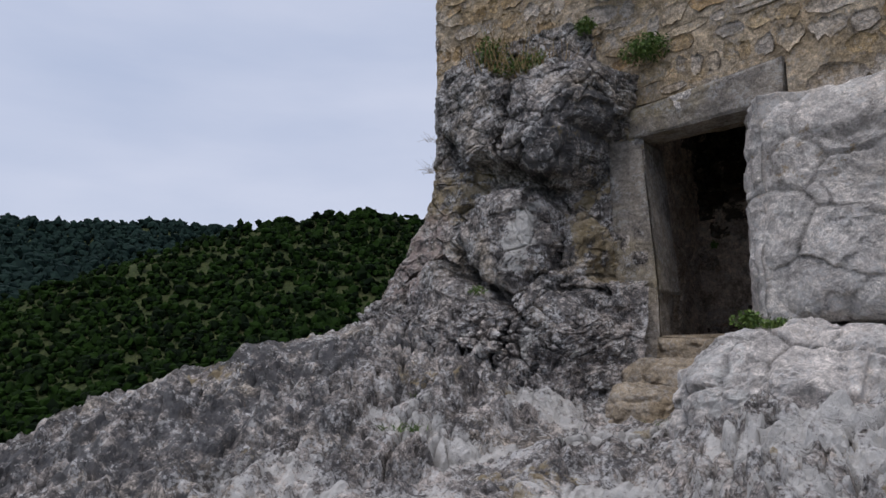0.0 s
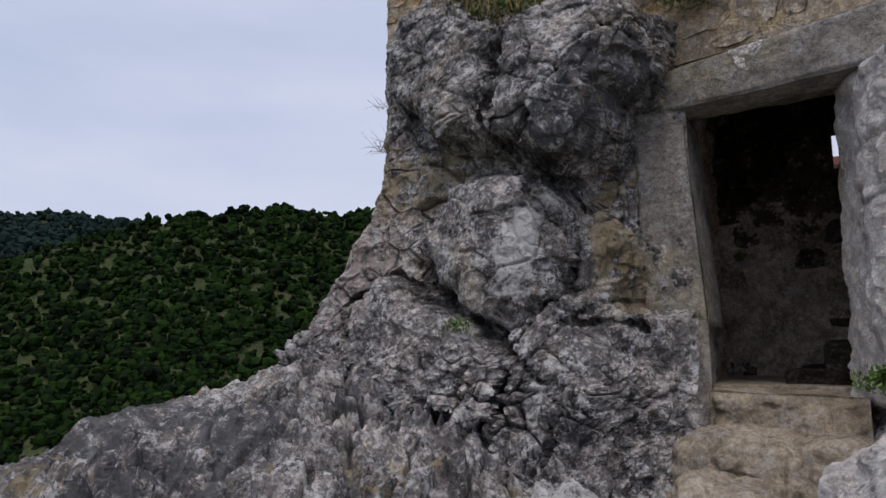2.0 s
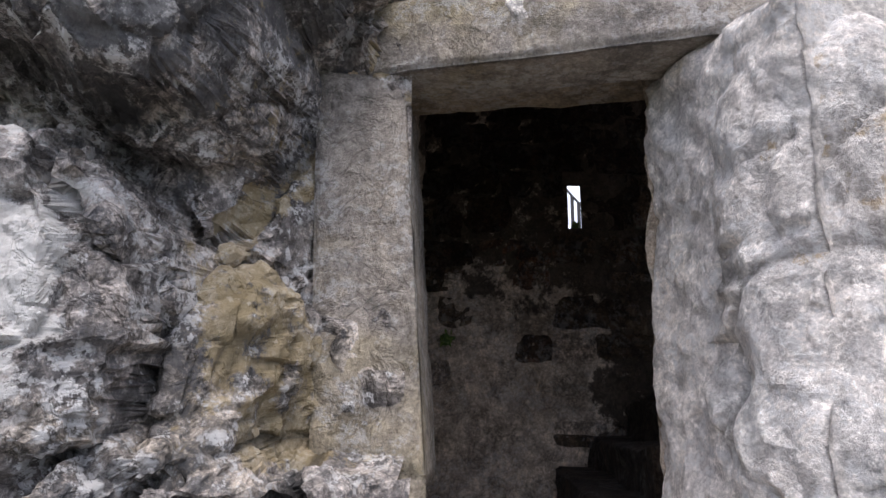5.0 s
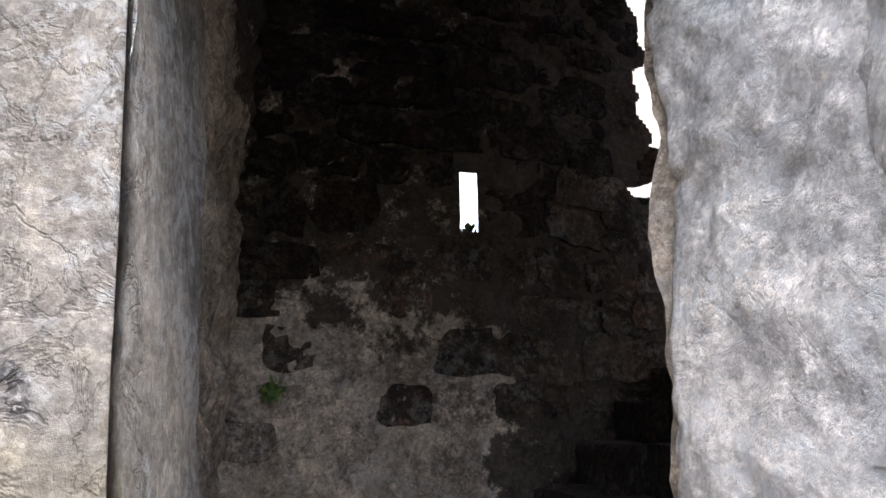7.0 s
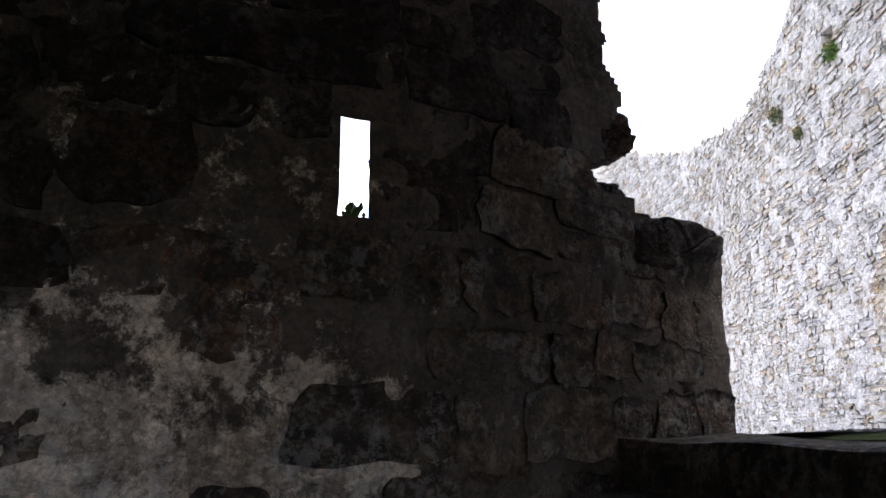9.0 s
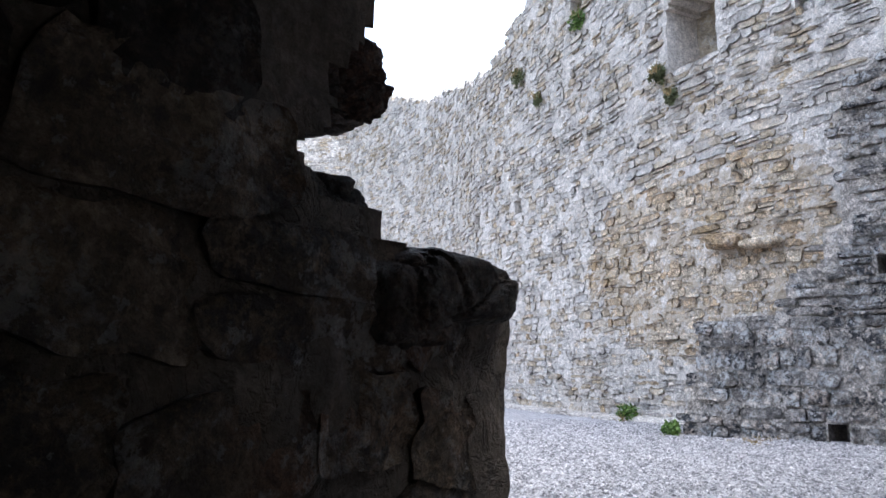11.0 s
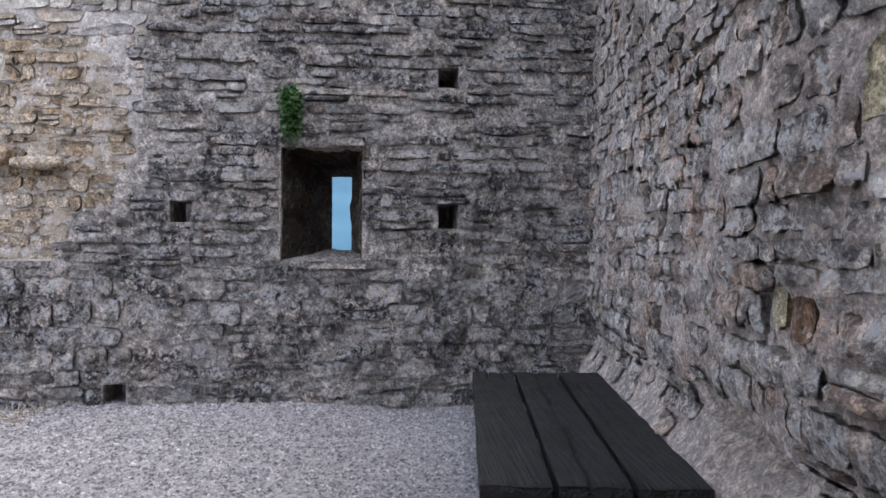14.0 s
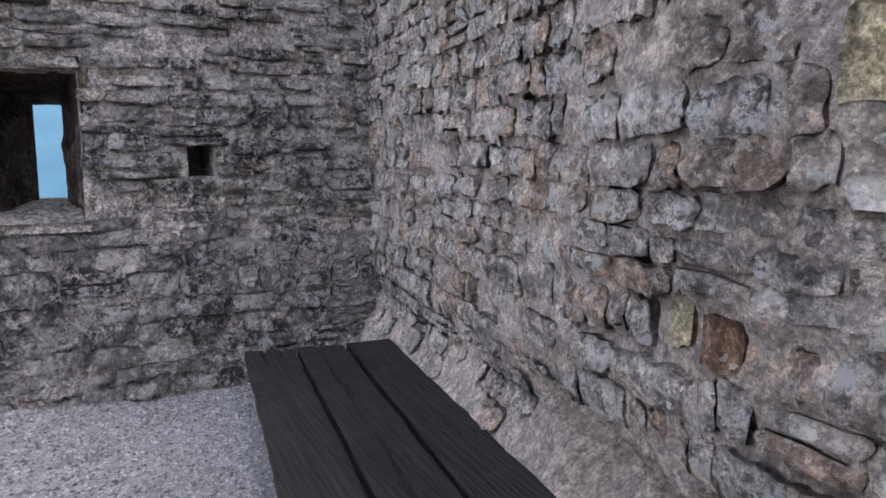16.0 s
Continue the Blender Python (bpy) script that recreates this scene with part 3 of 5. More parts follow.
och = np.clip(och + 0.6 * smooth(-3.9, -4.3, x) * smooth(2.75, 3.1, z) * smooth(3.8, 3.5, z) + 0.5 * on(FOOT) * smooth(0.2, 0.6, fbm(P, 2.4, 3, 0.6, 14)) + 0.9 * np.exp(-(((x + 2.9) / 0.12) ** 2 + ((z - 2.22) / 0.07) ** 2)), 0, 1)
pink = 0.6 * smooth(-4.5, -4.9, x) * smooth(3.4, 3.0, z) * smooth(1.8, 2.1, z)
fr = grid_faces(nx, nz_)
fx, fz = x[fr].mean(1), z[fr].mean(1)
fr = fr[~(((fx > -2.5) & (fz > 2.1)) | ((fx > -2.46) & (fz > 1.5) & (fz <= 2.1)))]
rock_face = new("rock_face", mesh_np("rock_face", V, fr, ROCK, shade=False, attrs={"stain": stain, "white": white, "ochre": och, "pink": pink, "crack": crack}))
tagged(rock_face, "weathered grey limestone cliff with dark overhang and white streak", "rock face", kind="structure")

nx, ny = 640, 460
gx, gy = np.meshgrid(np.concatenate([np.linspace(-10, -6.2, 60), np.linspace(-6.18, 2.6, 580)]), np.concatenate([np.linspace(-6, -1.5, 40), np.linspace(-1.48, 7.0, 420)]), indexing="ij")
x, y = gx.ravel(), gy.ravel()
z = ground_z(x, y)
P = np.stack([x, y, z], 1)
h, crack = rough_rock(P * (1.2, 0.85, 1.0), 0.15, 0.075, 2.6, 0.2, 23)
tread = np.interp(y, [-6, -0.5, 0.7, 2.3, 3.9, 4.9, 5.6, 6.6], [0, 0.2, -1.1, -2.0, -2.2, -2.0, -1.8, -1.8])
flat = smooth(0.9, 0.3, np.abs(x - tread))
V = P + np.stack([0 * x, 0 * x, h * (1 - 0.5 * flat) * (1 - 0.25 * smooth(-4.4, -5.3, x))], 1)
V[:, 0] += 0.03 * fbm(P, 4, 3, 0.6, 31)
# Lichen-white patches; the extra white to the right paints sunlit facets.
white = np.clip(smooth(-0.2, 0.8, fbm(P, 1.4, 4, 0.6, 33)) * 0.4 + 0.38 * smooth(-4.0, -2.6, x), 0, 1)
stain = 0.15 + 0.1 * smooth(-3.0, -4.6, x) + (0.1 + 0.32 * smooth(-2.2, -4.2, x)) * smooth(-0.6, 0.5, fbm(P, 1.5, 4, 0.6, 35))
ground = new("ground", mesh_np("ground", V, grid_faces(nx, ny), ROCK, shade=False, attrs={"stain": stain, "white": white, "ochre": 0.5 * smooth(0.35, 0.7, fbm(P, 1.6, 3, 0.5, 36)), "pink": 0 * x, "crack": crack}))
tagged(ground, "bare fissured grey limestone ledge climbing to the door", "ground", kind="structure")


def lump(cx, cy, cz, rx, ry, rz, p, big, small, n, cells, turn, seed):
    """Points, faces, outward relief and cracks of one block of rock."""
    u, v = np.meshgrid(np.linspace(0, 2 * math.pi, 2 * n, endpoint=False), np.linspace(0.0004, math.pi - 0.0004, n), indexing="ij")
    d = np.stack([np.cos(u) * np.sin(v), np.sin(u) * np.sin(v), np.cos(v)], -1).reshape(-1, 3)
    r = (np.abs(d) ** p).sum(1) ** (-1 / p)
    q = d * r[:, None] * (rx, ry, rz)
    c, s = math.cos(radians(turn)), math.sin(radians(turn))
    q = np.stack([q[:, 0] * c - q[:, 1] * s, q[:, 0] * s + q[:, 1] * c, q[:, 2]], 1) + (cx, cy, cz)
    h, crack = rough_rock(q, big, small, cells, 0.03, seed)
    nrm = (q - (cx, cy, cz)) / np.linalg.norm(q - (cx, cy, cz), axis=1)[:, None]
    q = q + nrm * h[:, None]
    f = grid_faces(2 * n, n)
    a = np.arange(n - 1)
    f = np.concatenate([f, np.stack([(2 * n - 1) * n + a, a, a + 1, (2 * n - 1) * n + a + 1], 1)])[:, ::-1]
    return q, f, h, crack


def boulder(name, cx, cy, cz, rx, ry, rz, mat, label, seed, p=3.0, big=0.06, small=0.02, turn=0.0, n=150, white=0.3, stain=0.2, cells=1.6):
    """A block of rock: a rounded box shape with cracks and relief."""
    q, f, h, crack = lump(cx, cy, cz, rx, ry, rz, p, big, small, n, cells, turn, seed)
    at = {"stain": stain * smooth(0.0, 0.6, fbm(q, 2.2, 4, 0.6, seed + 3)), "white": white * smooth(-0.2, 0.5, fbm(q, 1.7, 4, 0.6, seed + 4)), "ochre": 0.4 * smooth(0.3, 0.6, fbm(q, 2, 3, 0.5, seed + 5)), "pink": 0 * h, "crack": crack * 0.7}
    ob = new(name, mesh_np(name, q, f, mat, shade=False, attrs=at))
    return tagged(ob, label, "boulder")


boulder("boulder", -0.36, 6.27, 2.68, 1.02, 0.5, 1.02, PALE, "large pale limestone block standing against the door opening", 51, p=4.0, big=0.055, small=0.024, turn=-10, cells=1.4, stain=0.4, n=190)
boulder("boulder", -0.72, 4.95, 0.85, 0.95, 0.85, 0.78, PALE, "low rounded pale limestone boulder beside the steps", 57, p=2.6, big=0.09, small=0.03, white=0.5, stain=0.4, cells=2.2)


def slab(name, corners, depth, mat, parent, label="", nu=40, nv=40, rough=0.012, seed=0, edge=0.02, grooves=()):
    """A dressed stone: a front of four corners (bl, br, tr, tl), set back by depth (a vector), with worn edges."""
    a, b, c, d = [np.array(k, float) for k in corners]
    dep = np.array(depth, float)
    u, v = np.meshgrid(np.linspace(0, 1, nu), np.linspace(0, 1, nv), indexing="ij")
    u, v = u.ravel()[:, None], v.ravel()[:, None]
    front = a * (1 - u) * (1 - v) + b * u * (1 - v) + c * u * v + d * (1 - u) * v
    size = np.linalg.norm(b - a), np.linalg.norm(d - a)
    e = np.minimum(np.minimum(u, 1 - u) * size[0], np.minimum(v, 1 - v) * size[1])[:, 0]
    out = -dep / np.linalg.norm(dep)
    chip = np.clip(fbm(front, 9, 3, 0.6, seed + 2), 0, 1)
    h = rough * fbm(front, 4, 4, 0.55, seed) - edge * (1 - smooth(0, edge * (1 + 2 * chip), e))
    for v0, slope, wid, dep_g in grooves:
        line = v0 + slope * (u[:, 0] - 0.5) + 0.03 * fbm(front * (1, 0, 0), 5, 3, 0.6, seed + 8)
        h = h - dep_g * np.exp(-(((v[:, 0] - line) / wid) ** 2)) * smooth(-0.1, 0.35, fbm(front * (1, 0, 0), 1.3, 2, 0.5, seed + 9) + 0.3)
    front = front + out * h[:, None]
    ring = np.concatenate([np.arange(nu) * nv, (nu - 1) * nv + np.arange(1, nv), (np.arange(nu - 1)[::-1]) * nv + nv - 1, np.arange(1, nv - 1)[::-1]])
    k = len(ring)
    steps = 8
    rows = [front]
    for i in range(1, steps + 1):
        lv = front[ring] + dep * i / steps
        lv = lv + 0.6 * rough * np.stack([fbm(lv + 3 * j, 6, 3, 0.6, seed + 5 + j) for j in range(3)], 1)
        rows.append(lv)
    V = np.concatenate(rows)
    f = [grid_faces(nu, nv)]
    idx = [ring] + [nu * nv + k * i + np.arange(k) for i in range(steps)]
    for p0, p1 in zip(idx[:-1], idx[1:]):
        f.append(np.stack([np.roll(p0, -1), p0, p1, np.roll(p1, -1)], 1)[:, ::-1])
    return npart(name, mesh_np(name, V, np.concatenate(f), mat), parent, label)


door = tagged(empty("door_1", -1.9, 6.6, 1.6), "open stone doorway with sloping grey lintel", "doorway", kind="structure")
slab("left_jamb", [(-2.86, 6.56, 2.12), (-2.42, 6.6, 2.05), (-2.53, 6.58, 3.74), (-2.9, 6.54, 3.74)], (0.0, 0.68, 0.0), DRESSED, door, "grey dressed stone jamb with yellow lichen", seed=3)
slab("left_jamb_foot", [(-2.64, 6.48, 1.1), (-2.4, 6.56, 1.1), (-2.41, 6.56, 2.1), (-2.62, 6.5, 2.12)], (-0.1, 0.72, 0.0), DRESSED, door, seed=5, rough=0.03)
slab("right_jamb", [(-1.52, 6.78, 1.5), (-1.25, 5.94, 1.5), (-1.22, 5.92, 3.72), (-1.5, 6.78, 3.76)], (0.45, 0.12, 0.0), PALE, door, "rough pale limestone jamb", seed=7, rough=0.03, edge=0.04, nu=90, nv=200)
slab("lintel", [(-2.86, 6.62, 3.73), (-1.02, 6.2, 3.73), (-1.0, 6.18, 4.14), (-2.72, 6.58, 4.06)], (0.03, 0.32, 0.0), DRESSED, door, "long grey stone lintel with broken mortar", seed=9)
slab("mortar_patch", [(-2.06, 6.425, 3.88), (-1.95, 6.4, 3.88), (-1.84, 6.372, 4.1), (-2.18, 6.45, 4.08)], (0.01, 0.05, 0.0), WHITEST, door, "flaking white lime mortar", seed=41, rough=0.02, edge=0.012, nu=30, nv=30)
slab("inner_lintel", [(-2.75, 6.86, 3.84), (-0.95, 6.5, 3.79), (-0.95, 6.5, 4.6), (-2.75, 6.86, 4.6)], (0.02, 0.42, 0.0), TAN, door, seed=10)
slab("sill", [(-2.42, 6.42, 1.1), (-1.42, 6.36, 1.1), (-1.42, 6.44, 1.55), (-2.42, 6.5, 1.57)], (0.0, 0.8, 0.03), TAN, door, "worn tan stone door sill", seed=11, rough=0.04, edge=0.06)
step = tagged(empty("step", -2.0, 6, 1.1), "worn tan stone step below the door", "step")
for k, (sx, sy, sz, ra, rb, rc) in enumerate(((-2.16, 6.15, 1.06, 0.45, 0.4, 0.32), (-2.15, 5.62, 0.86, 0.34, 0.36, 0.26), (-1.62, 6.1, 1.0, 0.26, 0.36, 0.36))):
    q, f = lump(sx, sy, sz, ra, rb, rc, 3.6, 0.05, 0.02, 90, 2.6, 0.0, 401 + k)[:2]
    npart("tread", mesh_np("tread", q, f, TAN), step)

# ---- masonry ----


def rubble(s0, s1, z0, z1, course, length, rng, inside, wobble=0.02, gap=0.012):
    """Stones of uneven courses: rows of (s, z, half width, half height)."""
    out, zc, k = [], z0, 0
    while zc < z1:
        hgt = rng.uniform(*course)
        s = s0 - rng.uniform(0, length[1])
        while s < s1:
            ln = length[0] + (length[1] - length[0]) * rng.random() ** 1.8
            hh = hgt * rng.uniform(0.82, 1.04)
            zz = zc + hgt / 2 + wobble * math.sin(1.3 * s + k * 0.7) + rng.uniform(-0.12, 0.12) * hgt
            if rng.random() < 0.12 and ln > 1.6 * length[0]:
                for sg in (-1, 1):
                    out.append((s + ln / 2, zz + sg * hh / 4, ln / 2 - gap / 2, hh / 4 - gap / 2))
            else:
                out.append((s + ln / 2, zz, ln / 2 - gap / 2, hh / 2 - gap / 2))
            s += ln
        zc += hgt
        k += 1
    return [q for q in out if inside(q[0], q[1], q[2], q[3])]


def trimmed(stones, holes, least=0.03):
    """Cuts each stone back to the side of an opening that leaves most of it."""
    out = []
    for s, z, hw, hh in stones:
        l, r, b, t = s - hw, s + hw, z - hh, z + hh
        for a0, a1, c0, c1 in holes:
            if r > a0 and l < a1 and t > c0 and b < c1:
                cuts = [(l, min(r, a0 - 0.008), b, t), (max(l, a1 + 0.008), r, b, t), (l, r, b, min(t, c0 - 0.008)), (l, r, max(b, c1 + 0.008), t)]
                l, r, b, t = max(cuts, key=lambda q: max(0, q[1] - q[0]) * max(0, q[3] - q[2]))
        if r - l > 2 * least and t - b > least:
            out.append(((l + r) / 2, (b + t) / 2, (r - l) / 2, (t - b) / 2))
    return out


def stone_grid(su, sv):
    u, v = np.meshgrid(np.linspace(-1, 1, su), np.linspace(-1, 1, sv), indexing="ij")
    ring = np.concatenate([np.arange(su) * sv, (su - 1) * sv + np.arange(1, sv), np.arange(su - 1)[::-1] * sv + sv - 1, np.arange(1, sv - 1)[::-1]])
    k = len(ring)
    sides = np.stack([np.roll(ring, -1), ring, su * sv + np.arange(k), su * sv + np.roll(np.arange(k), -1)], 1)[:, ::-1]
    return np.stack([u.ravel(), v.ravel()], 1), ring, np.concatenate([grid_faces(su, sv), sides])


COARSE, FINE = stone_grid(6, 4), stone_grid(11, 7)


def stone_local(hw, hh, rng, proud, depth, round_=0.35, jit=1.0, kit=None, ends=0.0):
    """One rough stone in its own (along, up, out) axes."""
    uv, ring, _ = kit or COARSE
    u, v = uv[:, 0], uv[:, 1]
    sq = np.maximum(np.abs(u), np.abs(v))
    rr = 1 - round_ * 0.5 * (np.abs(u) ** 3) * (np.abs(v) ** 3)
    k = rng.normal(0, 0.06, 4)
    wa, wb = rng.normal(0, 1, 6), rng.uniform(0, 6.28, 6)
    wav = lambda t, m: sum(wa[m + q] * np.sin((q + 1.3) * t * 2.2 + wb[m + q]) for q in range(3))
    a = u * hw * rr * (1 + k[0] * v) + 0.05 * jit * min(hw, hh) * wav(v, 0) * np.abs(u)
    b = v * hh * rr * (1 + k[1] * u) + k[2] * u * hh + 0.07 * jit * hh * wav(u, 3) * np.abs(v)
    tilt = rng.normal(0, 0.2, 2)
    o = proud * (1 - 0.45 * round_ * 2 * sq**6) + rng.normal(0, 0.12, len(u)) * proud + proud * (tilt[0] * u + tilt[1] * v)
    o = o - ends * proud * np.abs(u) ** 5
    fr = np.stack([a, b, o], 1)
    bk = fr[ring] * (1.02, 1.02, 0) + (0, 0, -depth)
    return np.concatenate([fr, bk])


def plan_at(plan, s):
    """Place and outward normal along a plan line at distances s; the wall's face is to the right of its run."""
    pts = np.array(plan, float)
    seg = np.linalg.norm(np.diff(pts, axis=0), axis=1)
    acc = np.concatenate([[0], np.cumsum(seg)])
    s = np.asarray(s, float)
    i = np.clip(np.searchsorted(acc, s, "right") - 1, 0, len(seg) - 1)
    d = (pts[i + 1] - pts[i]) / seg[i][..., None]
    p = pts[i] + d * (s - acc[i])[..., None]
    return p, d


def lay_wall(name, plan, stones, mat, label, rng, proud=(0.015, 0.04), depth=0.1, near=None, limit=300, lean=None, side=1, piece="stone", round_=0.35, jit=1.0, pick=None, fine=False, relief=0.008, strata=1.0, ends=0.0):
    """Stones on a wall line. Those that near() picks are parts of their own, the rest one joined part."""
    parent = tagged(empty(name, 0, 0, 0), label, "wall", kind="structure")
    kit = FINE if fine else COARSE
    uv, _, faces = kit
    locs = [stone_local(hw, hh, rng, rng.uniform(*proud), depth, round_, jit, kit, ends) for s, z, hw, hh in stones]
    m = len(locs[0])
    L = np.concatenate(locs)
    S = np.repeat([q[0] for q in stones], m) + L[:, 0]
    Z = np.repeat([q[1] for q in stones], m) + L[:, 1]
    p, d = plan_at(plan, S)
    nrm = np.stack([d[:, 1], -d[:, 0]], 1) * side
    W = np.concatenate([p, Z[:, None]], 1)
    front = np.tile(np.arange(m) < len(uv), len(stones))
    rel = relief * (0.8 * fbm(W * (1, 1, strata), 9, 3, 0.55, 71) + 0.7 * ridged(W * (1, 1, strata), 17, 3, 0.6, 72) - 0.35)
    out = L[:, 2] + rel * front + (lean(S, Z) if lean else 0)
    V = np.concatenate([p + nrm * out[:, None], Z[:, None]], 1).reshape(len(stones), m, 3)
    if side < 0:
        faces = faces[:, ::-1]
    single, rest = 0, {}
    for q, (s, z, hw, hh) in zip(V, stones):
        own = pick(s, z) if pick else mat
        if near and single < limit and near(s, z):
            npart(piece, mesh_np(piece, q, faces, own), parent)
            single += 1
        else:
            rest.setdefault(own.name, (own, []))[1].append(q)
    for own, vs in rest.values():
        F = (faces[None] + (np.arange(len(vs)) * m)[:, None, None]).reshape(-1, 4)
        tagged(npart("rubble_stones", mesh_np("rubble_stones", np.concatenate(vs), F, own), parent), kind="stuff")
    return parent


def backing(name, plan, s0, s1, z0, z1, mat, parent, keep, step=0.05, rough=0.015, thick=0.7, lean=None, side=1, seed=0, label="", flare=None, slant=None, attrs=None):
    """The mortared body of a wall behind its stones, with openings that go through."""
    ns, nz = max(2, int((s1 - s0) / step) + 1), max(2, int((z1 - z0) / step) + 1)
    S, Z = np.meshgrid(np.linspace(s0, s1, ns), np.linspace(z0, z1, nz), indexing="ij")
    s, z = S.ravel(), Z.ravel()
    p, d = plan_at(plan, s)
    nrm = np.stack([d[:, 1], -d[:, 0]], 1) * side
    P0 = np.concatenate([p, z[:, None]], 1)
    h = rough * fbm(P0, 5, 4, 0.6, seed) + (lean(s, z) if lean else 0)
    front = np.concatenate([p + nrm * h[:, None], z[:, None]], 1)
    wide = 0 * s
    if flare:
        wide = np.sign(s - flare[0]) * 0.22 * np.exp(-(((s - flare[0]) / 0.36) ** 2)) * smooth(flare[1] - 0.3, flare[1], z) * smooth(flare[2] + 0.3, flare[2], z)
    if slant:
        wide = wide - slant[1] * smooth(slant[0] - 0.6, slant[0], s) * smooth(3.96, 4.06, z)
    rise = 0 * s
    if flare:
        rise = (0.3 * np.exp(-(((z - flare[2]) / 0.42) ** 2)) * (z > 0.5 * (flare[1] + flare[2]))) * np.exp(-(((s - flare[0]) / 0.4) ** 2))
    back = np.concatenate([p - nrm * thick + d * wide[:, None], (z + rise)[:, None]], 1)
    f = grid_faces(ns, nz)
    mid_s, mid_z = s[f].mean(1), z[f].mean(1)
    f = f[keep(mid_s, mid_z)]
    e = np.concatenate([f[:, [0, 1]], f[:, [1, 2]], f[:, [2, 3]], f[:, [3, 0]]])
    key = np.sort(e, 1)
    code = key[:, 0] * (ns * nz) + key[:, 1]
    uq, inv, cnt = np.unique(code, return_inverse=True, return_counts=True)
    rim = e[cnt[inv] == 1]
    n0 = ns * nz
    sides = np.stack([rim[:, 1], rim[:, 0], rim[:, 0] + n0, rim[:, 1] + n0], 1)
    F = np.concatenate([f, f[:, ::-1] + n0, sides])
    if side < 0:
        F = F[:, ::-1]
    V = np.concatenate([front, back])
    used, F2 = np.unique(F, return_inverse=True)
    at = {k: np.tile(v, 2)[used] for k, v in attrs(s, z, P0).items()} if attrs else None
    return npart(name, mesh_np(name, V[used], F2.reshape(F.shape), mat, shade=False, attrs=at), parent, label)


def near_box(holes, s, z, hw, hh, pad=0.0):
    return any(s + hw > a - pad and s - hw < b + pad and z + hh > c - pad and z - hh < d + pad for a, b, c, d in holes)


# outer castle wall above the rock and the door; runs east to west so that its face is to the south
rng = random.Random(5)
nrg = np.random.default_rng(5)
OUT = [(2.2, 5.9), (-1.0, 6.26), (-2.6, 6.6), (-5.35, 6.6), (-5.5, 7.5), (-5.5, 10.0)]


def out_keep(s, z):
    lo = np.where(s < 3.2, 3.0, np.where(s < 4.9, 4.1, np.where(s < 5.75, 3.6, 4.55)))
    return z > lo


st = rubble(0.0, 8.9, 2.0, 8.0, (0.1, 0.26), (0.16, 0.55), rng, lambda s, z, a, b: out_keep(s, z - b * 0.5) and rng.random() > 0.06, wobble=0.04, gap=0.03)
outer = lay_wall("wall_south_outer", OUT, st, OCHRE, "ochre and grey rubble castle wall above the rock", nrg, (0.004, 0.024), near=lambda s, z: 2.0 < s < 6.6 and z < 5.6, side=-1, jit=1.7, round_=0.5)
backing("mortar", OUT, 0.0, 8.9, 2.0, 8.0, OUTMORT, outer, out_keep, step=0.05, rough=0.012, thick=0.6, side=-1, seed=3)

# ---- inside: passage, stairs ----
INW = [(-2.75, 8.95), (-1.4, 9.03), (-0.35, 9.35), (0.3, 9.52)]
SLIT_S, END_S, STUB_S = 1.26, 2.44, 3.11
slit_hole = (SLIT_S - 0.048, SLIT_S + 0.048, 3.66, 4.01)


def inner_keep(s, z):
    edge = END_S + 0.02 + 0.05 * np.sin(z * 9) + 0.04 * np.sin(z * 23) - 0.07 * smooth(4.02, 4.06, z) * smooth(4.3, 4.24, z)
    top = np.where(s < edge, 6.2, np.where(s < 2.58, 3.98, 3.84 + 0.03 * np.sin(s * 14)))
    return (z < top) & ~((s > slit_hole[0]) & (s < slit_hole[1]) & (z > slit_hole[2]) & (z < slit_hole[3]))


st = rubble(-0.1, STUB_S + 0.05, 1.5, 6.2, (0.16, 0.3), (0.22, 0.6), rng, lambda s, z, a, b: bool(inner_keep(np.array(s), np.array(z + 0.6 * b))) and s + a < (END_S - 0.02 if 4.0 < z < 4.3 else END_S + 0.04 if z > 3.9 else STUB_S + 0.02) and not near_box([slit_hole], s, z, a, b, -0.005), gap=0.004)


# Paints the wall's shade: darker stones higher up, picked with some chance.
def shade_pick(s, z):
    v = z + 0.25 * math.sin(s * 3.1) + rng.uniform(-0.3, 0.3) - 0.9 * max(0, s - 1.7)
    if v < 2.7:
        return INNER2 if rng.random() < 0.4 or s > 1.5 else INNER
    return INNER2 if v < 3.7 else DARKSHADE


def wall_shade(s, z, p):
    """Shade painted as stain, thickening upwards and along the wall, with a broken edge."""
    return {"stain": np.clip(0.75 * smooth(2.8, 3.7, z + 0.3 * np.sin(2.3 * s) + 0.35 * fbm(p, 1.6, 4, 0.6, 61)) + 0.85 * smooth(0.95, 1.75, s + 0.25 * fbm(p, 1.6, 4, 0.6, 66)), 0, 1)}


st = [q for q in st if q[1] > 3.3 or q[0] > 1.7 or rng.random() < (0.3 if q[1] < 2.75 else 0.6)]
inner = lay_wall("wall_inner", INW, st, INNER, "soot-dark ashlar wall with a narrow slit and broken end", nrg, (-0.002, 0.014), depth=0.12, near=lambda s, z: True, limit=150, round_=0.2, jit=0.8, pick=shade_pick, fine=True, relief=0.013)
backing("mortar", INW, -0.1, STUB_S, 1.5, 6.2, DIMPL, inner, inner_keep, step=0.024, rough=0.014, thick=0.5, seed=5, flare=(SLIT_S, 3.66, 4.01), slant=(END_S, 0.58), attrs=wall_shade)

# plastered side wall of the passage, with shade painted darker towards its top
LEFTW = [(-2.6, 7.0), (-2.6, 7.7), (-2.68, 9.15)]
